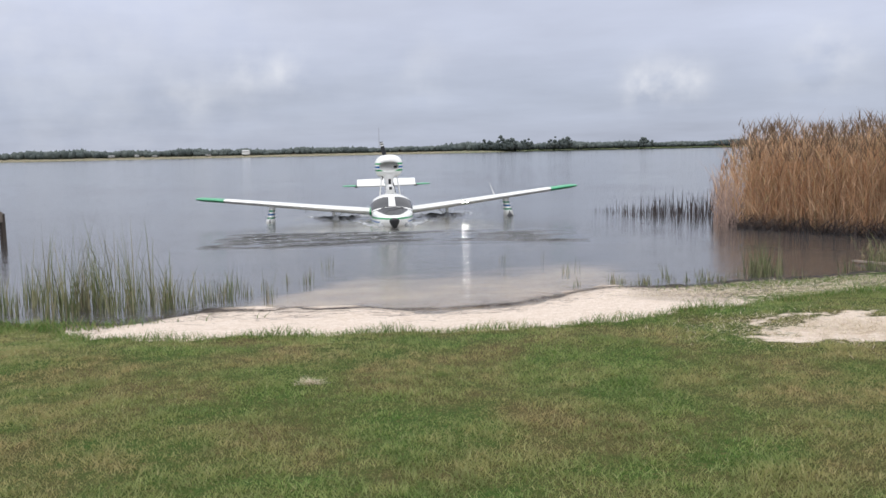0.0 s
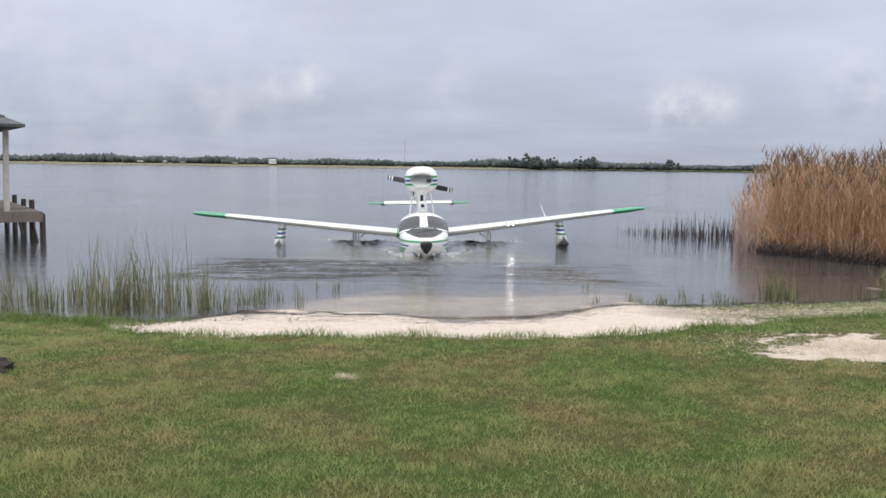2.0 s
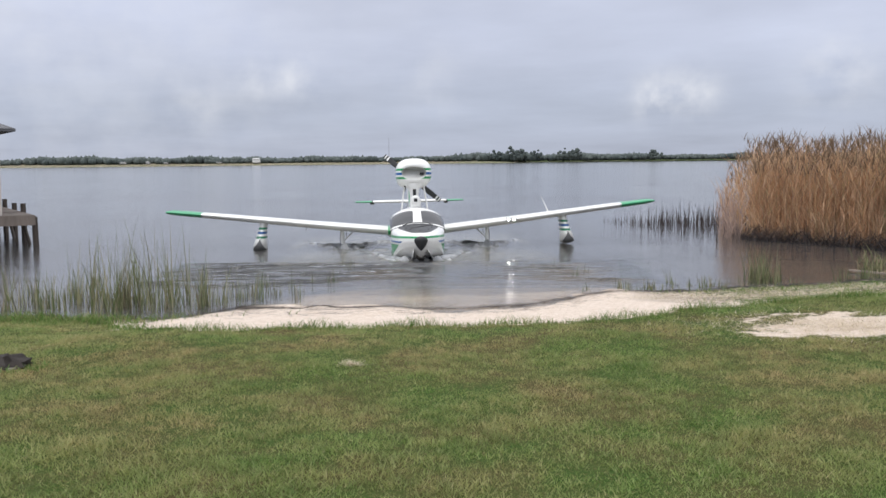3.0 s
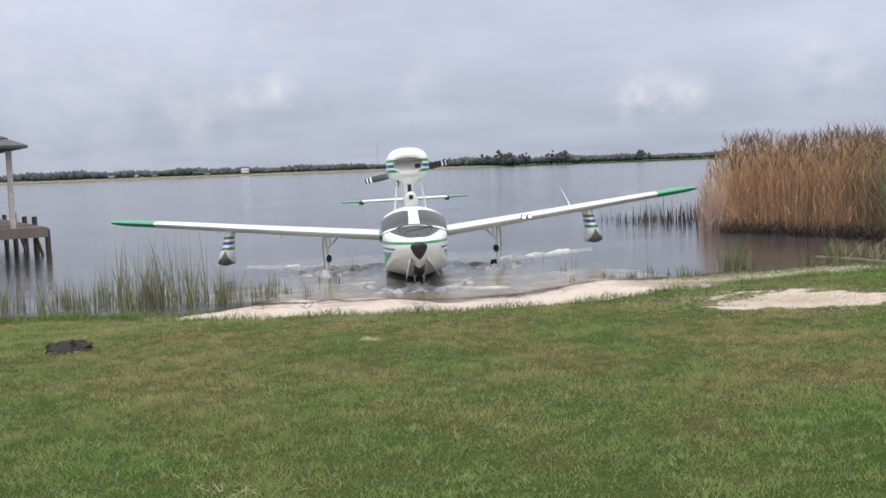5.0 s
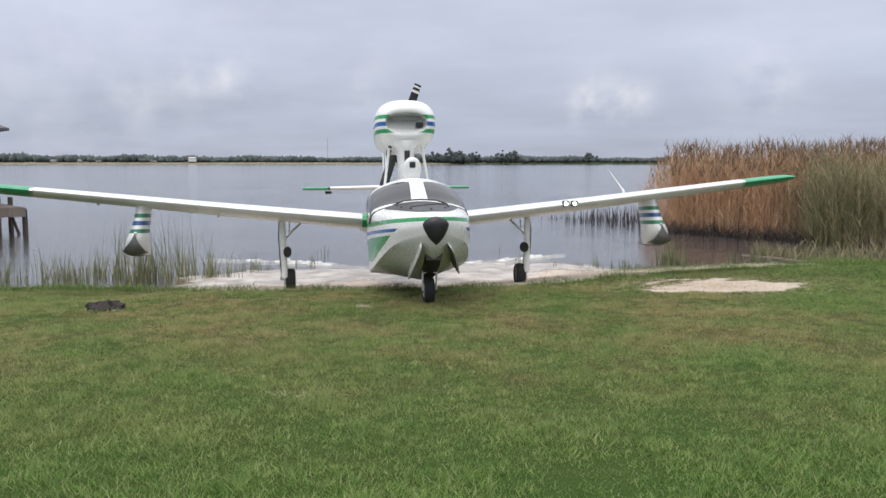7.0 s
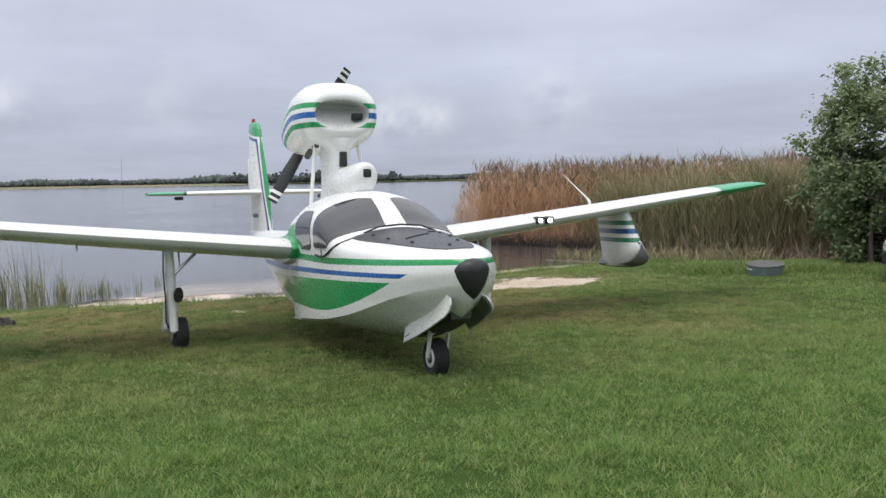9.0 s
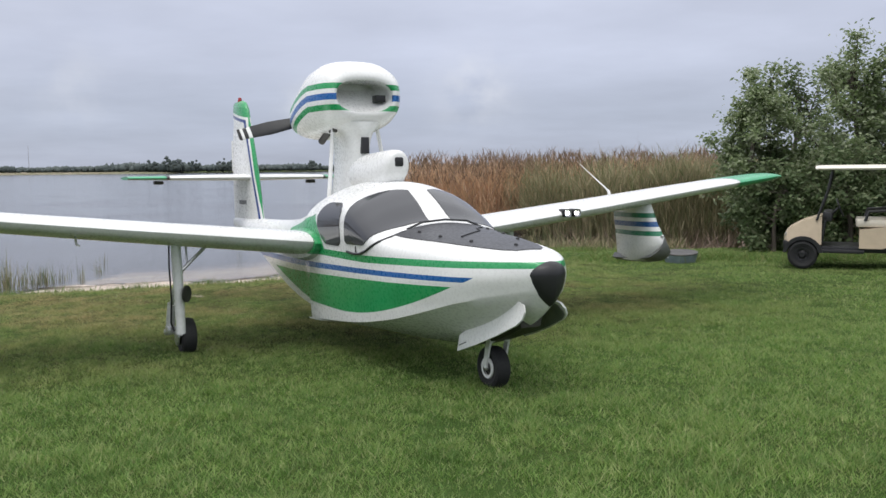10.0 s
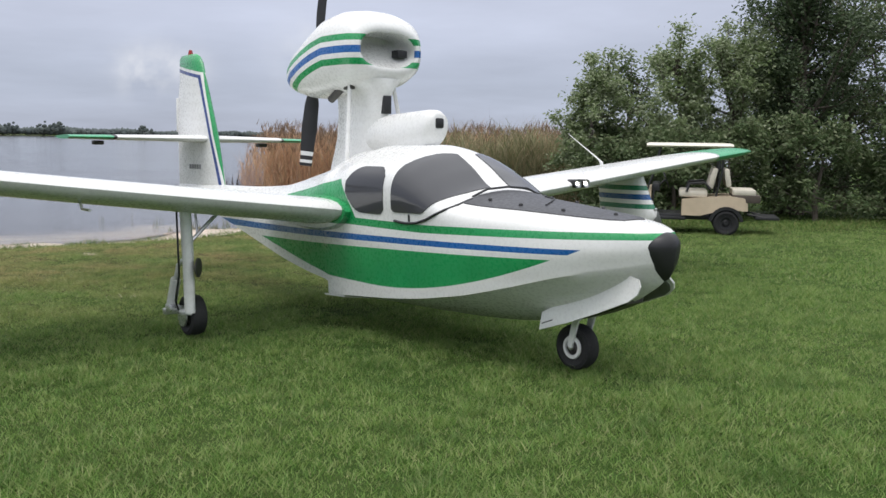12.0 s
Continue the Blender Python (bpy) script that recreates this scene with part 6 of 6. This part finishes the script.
# ---- wake, surf ----
def make_wake():
    """Low ridges of water that travel with the hull and the gear legs."""
    xs, ys = np.linspace(-3.2, 3.2, 110), np.linspace(-3.6, 4.5, 120)
    X, Y = np.meshgrid(xs, ys)
    H = np.full_like(X, -0.035)
    for x0, y0, a, k in ((1.72, -0.35, 0.17, 0.55), (-1.72, -0.35, 0.17, 0.55), (0.35, -3.1, 0.12, 0.42), (-0.35, -3.1, 0.12, 0.42)):
        b = Y - y0
        g = np.where(b > 0, a * np.exp(-((np.abs(X - x0) - k * b) / 0.24) ** 2) * (0.55 + 0.45 * np.cos(24 * (np.abs(X - x0) - k * b) + 2 * np.sin(5 * b))) * np.exp(-b / 2.0), 0) + a * 0.15 * np.exp(-((X - x0) ** 2 + b ** 2) / 0.03)
        H = H + g
    H = H + 0.024 * np.exp(-((np.abs(X) - 0.75) / 0.5) ** 2) * np.clip((Y + 2.5) / 2, 0, 1) * (0.6 + np.sin(7 * Y + 2 * np.sin(3 * X)) * 0.7)
    H = H + 0.016 * np.sin(9 * X + 3 * np.sin(2 * Y)) * np.sin(8 * Y + 2 * np.sin(3 * X)) * np.exp(-((np.abs(X) - 1.2) / 0.9) ** 2)
    edge = np.minimum(np.minimum(X + 3.2, 3.2 - X), np.minimum(Y + 3.6, 4.5 - Y))
    H = H - 0.12 * np.clip(1 - edge / 0.6, 0, 1)
    V = np.stack([X, Y, H], -1).reshape(-1, 3)
    nx = len(xs)
    i = (np.arange(len(ys) - 1)[:, None] * nx + np.arange(nx - 1)[None]).ravel()
    F = np.stack([i, i + 1, i + nx + 1, i + nx], 1)
    me = bpy.data.meshes.new("wake")
    me.from_pydata(V.tolist(), [], F.tolist())
    me.shade_smooth()
    k = Mat("churned_water", (0.17, 0.18, 0.19), 0.12)
    k.base(k.mix(k.range(k.noise(3.5, 5), 0.42, 0.66), (0.17, 0.18, 0.19), (0.50, 0.51, 0.52)))
    k.bump(k.noise(9, 4), 0.5, 0.03)
    me.materials.append(k.m)
    return tagged(new("wake", me), "choppy water ridges round the seaplane's hull and gear", "wake", kind="stuff")


def make_ripples():
    """Low bow waves that run ahead of the hull towards the beach."""
    xs, ys = np.linspace(-5.2, 5.2, 170), np.linspace(-2.0, 2.2, 190)
    X, Y = np.meshgrid(xs, ys)
    n = np.array([noise.fractal(Vector((x * 0.5, y * 1.1, 9)), 0.9, 2.0, 4) for x, y in zip(X.ravel(), Y.ravel())]).reshape(X.shape)
    edge = np.minimum(np.minimum(X + 5.2, 5.2 - X) / 2.2, np.minimum(Y + 2.0, 2.2 - Y) / 0.9)
    env = smooth01(edge) * np.clip(0.62 + 0.9 * n - 0.11 * X, 0, 1.3)
    bend = Y + 0.03 * X * X * 0.5 + 0.35 * n
    H = env * (0.024 * np.sin(24 * bend) + 0.012 * np.sin(41 * bend + 1.7 * X) + 0.003 * np.sin(9 * X + 31 * Y)) - 0.03 * (1 - smooth01(edge * 1.5)) + 0.012
    V = np.stack([X, Y, H], -1).reshape(-1, 3)
    nx = len(xs)
    i = (np.arange(len(ys) - 1)[:, None] * nx + np.arange(nx - 1)[None]).ravel()
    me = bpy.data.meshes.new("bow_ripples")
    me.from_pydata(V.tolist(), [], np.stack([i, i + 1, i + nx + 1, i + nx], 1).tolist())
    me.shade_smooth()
    # cloudier, darker copy of the lake water: dark reflections put into its colour
    me.materials.append(lake_water("dark_reflection_water", 0.45, (0.07, 0.076, 0.09)))
    return tagged(new("bow_ripples", me), "low ripples running ahead of the hull to the beach, dark reflections put into their colour", "ripples", kind="stuff")


def make_spray():
    """Fine sandy droplets thrown up by the main wheels as they run on to the beach."""
    r = np.random.default_rng(21)
    n = 5200
    side = r.choice((-1.0, 1.0), n)
    up = r.exponential(0.08, n)
    c = np.stack([side * 1.66 + r.normal(0, 0.13 + 0.35 * up, n), r.normal(0.05, 0.22 + 0.3 * up, n), up - 0.03], 1)
    size = r.uniform(0.003, 0.008, n)
    unit = np.array([(1, 0, 0), (-1, 0, 0), (0, 1, 0), (0, -1, 0), (0, 0, 1), (0, 0, -1.0)])
    tri = np.array([(0, 2, 4), (2, 1, 4), (1, 3, 4), (3, 0, 4), (2, 0, 5), (1, 2, 5), (3, 1, 5), (0, 3, 5)])
    V = (c[:, None, :] + unit[None] * size[:, None, None]).reshape(-1, 3)
    F = (tri[None] + 6 * np.arange(n)[:, None, None]).reshape(-1, 3)
    me = bpy.data.meshes.new("spray")
    me.from_pydata(V.tolist(), [], F.tolist())
    me.shade_smooth()
    me.materials.append(worn("sandy_droplets", (0.36, 0.32, 0.29), 0.4, vary=0.4))
    return tagged(new("spray", me), "fine sandy spray thrown up by the main wheels", "spray", kind="stuff")


def foam_mat():
    k = Mat("foam", (0.8, 0.8, 0.78), 0.8)
    k.base(k.mix(k.range(k.noise(6, 5), 0.35, 0.65), (0.68, 0.67, 0.66), (0.36, 0.35, 0.34)))
    k.bump(k.noise(25, 4), 0.6, 0.03)
    return k.m


def make_surf(pts, seed):
    """A breaking ridge of foam along points, lumpy and ragged."""
    bm_v, bm_f = [], []
    n, m = 90, 11
    r = np.random.default_rng(seed)
    ph = r.uniform(0, 6, 8)
    for i in range(n):
        t = i / (n - 1)
        x = np.interp(t, np.linspace(0, 1, len(pts)), [p[0] for p in pts])
        y = np.interp(t, np.linspace(0, 1, len(pts)), [p[1] for p in pts])
        amp = math.sin(math.pi * t) ** 0.6 * (0.65 + 0.35 * math.sin(9 * t + ph[0]) * math.sin(17 * t + ph[1]))
        for j in range(m):
            s = j / (m - 1) * 2 - 1
            prof = max(0, 1 - s * s) ** (0.8 if s < 0 else 1.6)
            jit = 0.05 * math.sin(31 * t + 5 * s + ph[2]) + 0.04 * math.sin(57 * t - 7 * s + ph[3])
            bm_v.append((x + jit, y + s * 0.42 * (0.7 + 0.3 * amp) + jit, -0.035 + amp * (0.085 * prof + 0.4 * jit * prof)))
    for i in range(n - 1):
        for j in range(m - 1):
            a = i * m + j
            bm_f.append([a, a + m, a + m + 1, a + 1])
    me = bpy.data.meshes.new("surf_wave")
    me.from_pydata(bm_v, [], bm_f)
    me.shade_smooth()
    me.materials.append(M_FOAM)
    return tagged(new("surf_wave", me), "white breaking ridge of foam thrown up behind the seaplane", "wave", "waves behind the seaplane")


def make_wash():
    """Milky water with sand and foam that runs up the beach; ragged holes break its sheet."""
    k = Mat("milky_wash", (0.6, 0.55, 0.48), 0.35)
    k.base(k.mix(k.range(k.noise(2.2, 6, (0.7, 1.6, 1)), 0.4, 0.62), (0.27, 0.235, 0.205), (0.54, 0.49, 0.44)))
    k.bump(k.noise(7, 4), 0.5, 0.04)
    xs, ys = np.linspace(-4.2, 4.4, 130), np.linspace(-1.6, 1.9, 54)
    X, Y = np.meshgrid(xs, ys)
    n = np.array([noise.fractal(Vector((x * 0.9, y * 1.6, 3)), 0.8, 2.0, 5) for x, y in zip(X.ravel(), Y.ravel())]).reshape(X.shape)
    H = 0.03 + 0.06 * n - 0.10 * np.clip((np.abs(X) - 3.0) / 1.2, 0, 1) - 0.10 * np.clip((np.abs(Y) - 0.9) / 0.8, 0, 1)
    V = np.stack([X, Y + 0.16 * X, H], -1).reshape(-1, 3)
    nx = len(xs)
    i = (np.arange(len(ys) - 1)[:, None] * nx + np.arange(nx - 1)[None]).ravel()
    me = bpy.data.meshes.new("wash")
    me.from_pydata(V.tolist(), [], np.stack([i, i + 1, i + nx + 1, i + nx], 1).tolist())
    me.shade_smooth()
    me.materials.append(k.m)
    return tagged(new("wash", me), "milky sand-laden wash running up the beach", "wash", kind="stuff")


make_dock()
make_cart()
make_tub()
make_small_things()
make_reeds()
make_marsh()
make_trees()
make_far_shore()
M_FOAM = foam_mat()
WAKE = make_wake()
RIPPLES = make_ripples()
SURF_A = make_surf(((-1.7, 0.9), (-0.4, 0.35), (0.6, -0.1), (1.8, -0.85)), 3)
SURF_B = make_surf(((-1.5, -0.95), (-0.4, -0.4), (0.5, 0.2), (1.5, 1.0)), 5)
WASH = make_wash()
SPRAY = make_spray()
make_lawn()


# ---- what moves ----
def motions():
    rows = (
        (0, -1.672, 27.983, -1.277, 0.45, -0.69, 5.21),
        (0.5, -1.537, 26.665, -1.274, 0.22, -0.75, 5.11),
        (1, -1.413, 25.428, -1.220, -0.16, -0.97, 4.87),
        (1.5, -1.316, 24.262, -1.243, -0.26, -1.18, 4.77),
        (2, -1.225, 22.992, -1.180, -0.27, -1.19, 4.71),
        (2.5, -1.130, 22.008, -1.160, -1.02, -0.88, 4.52),
        (3, -1.060, 20.872, -1.106, -1.51, -0.63, 4.61),
        (3.5, -0.969, 19.849, -1.022, -0.74, -0.97, 5.20),
        (5.5, -0.821, 14.386, -0.711, -1.65, -1.18, 3.76),
        (6, -0.712, 12.455, -0.606, -4.02, -0.75, 4.05),
        (6.5, -0.540, 10.674, -0.465, -6.10, -0.63, 3.80),
        (7.4, -0.360, 7.900, -0.190, -2.30, -0.20, 6.00),
        (8.5, -0.168, 5.105, -0.133, -1.54, 0.20, 8.66),
        (9, -0.016, 4.047, -0.092, -1.42, 0.28, 8.62),
        (9.5, 0.089, 3.105, -0.042, -0.98, 0.28, 8.42),
        (10, 0.187, 2.318, -0.036, -0.70, 0.21, 7.97),
        (10.5, 0.261, 1.631, -0.025, -0.52, 0.12, 7.55),
        (11, 0.309, 1.001, -0.010, -0.53, 0.18, 7.58),
        (11.5, 0.349, 0.489, 0.003, -0.58, 0.33, 7.60),
        (12, 0.374, 0.071, 0.025, -0.81, 0.46, 7.84),
    )
    walk(PLANE, [(t, pose(x, y, z, rx, ry, rz)) for t, x, y, z, rx, ry, rz in rows])
    T, Y = [r[0] for r in rows], [r[2] for r in rows]
    # wheels turn once they touch the bed
    ts = [i * 0.05 for i in range(241)]
    for wheel, p, r in WHEELS:
        walk(wheel, [(t, pose(*p, math.degrees((float(np.interp(3.5, T, Y)) - float(np.interp(max(t, 3.5), T, Y))) / r))) for t in ts])
    # elevator: held well up on the water, eased as the hull climbs out
    for el in ELEVATORS:
        walk(el, [(t, pose(*HINGE, q)) for t, q in ((0, 34), (0.5, 25), (1.0, 24), (1.5, 17), (2.0, 8), (2.5, 3), (3.0, 5), (3.5, 5), (5.3, 3), (6.0, 0), (12, 0))])
    # propeller: blade angle at each moment, with whole half turns between
    seen = ((0, 102), (0.5, 34), (1, 29), (1.5, 14), (2, -12), (2.5, 2), (3, -40), (3.5, -23), (4, 20), (4.5, 60), (5, 10), (5.5, -43), (6, 17), (6.5, 34), (7, 70), (7.5, 20), (8, 50), (8.5, 73), (9, 58), (9.5, -28), (10, 13), (10.5, 60), (11, 50), (11.5, 122), (12, 83))
    spin, a = [], seen[0][1]
    for (t0, a0), (t1, a1) in zip(seen, seen[1:]):
        turn = (a1 - a0 + 90) % 180 - 90 + 1080
        for i in range(15):
            spin.append((t0 + i / 30, a + turn * i / 15))
        a += turn
    spin.append((12.0, a))
    walk(PROP, [(t, pose(0, 0.88, 2.22, 0, -q, 0)) for t, q in spin])
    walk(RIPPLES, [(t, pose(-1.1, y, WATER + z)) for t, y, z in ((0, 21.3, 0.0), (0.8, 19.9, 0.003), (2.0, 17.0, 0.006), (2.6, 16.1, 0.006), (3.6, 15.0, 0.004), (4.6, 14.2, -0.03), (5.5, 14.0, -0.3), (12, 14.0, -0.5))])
    walk(SPRAY, [(t, pose(x, y, z + s, 0, 0, rz)) for (t, x, y, z, rx, ry, rz), s in [(r, float(np.interp(r[0], (0, 3.5, 5.5, 6.0, 6.5, 7.4, 12), (-1.2, -0.9, 0.14, 0.10, -0.08, -1.4, -1.6)))) for r in rows]])
    # water round the hull sinks as the hull leaves it
    walk(WAKE, [(t, pose(x, max(y, 15.0), WATER + s, 0, 0, rz)) for (t, x, y, z, rx, ry, rz), s in [(r, float(np.interp(r[0], (0, 3.5, 5.5, 6.5, 12), (0.0, 0.0, -0.03, -0.7, -0.9)))) for r in rows]])
    walk(SURF_A, [(t, pose(-3.0, y, z)) for t, y, z in ((0, 27, -2.6), (3.6, 18.8, -1.7), (4.6, 17.4, -0.62), (5.5, 16.3, -0.54), (6.5, 15.35, -0.54), (7.4, 14.3, -0.62), (8.4, 13.4, -1.3), (12, 12.6, -1.8))])
    walk(SURF_B, [(t, pose(1.75, y, z)) for t, y, z in ((0, 28, -2.6), (3.6, 20.0, -1.8), (4.6, 18.6, -0.62), (5.5, 17.4, -0.54), (6.5, 15.75, -0.54), (7.4, 14.8, -0.62), (8.4, 14.0, -1.3), (12, 13.2, -1.8))])
    walk(WASH, [(t, pose(-0.3, y, z)) for t, y, z in ((0, 16, -1.9), (3.6, 15.0, -1.3), (4.8, 13.7, -0.66), (5.5, 13.3, -0.55), (6.0, 12.8, -0.52), (6.5, 12.3, -0.50), (7.5, 12.2, -0.60), (8.3, 13.2, -1.0), (12, 14, -1.8))])


motions()
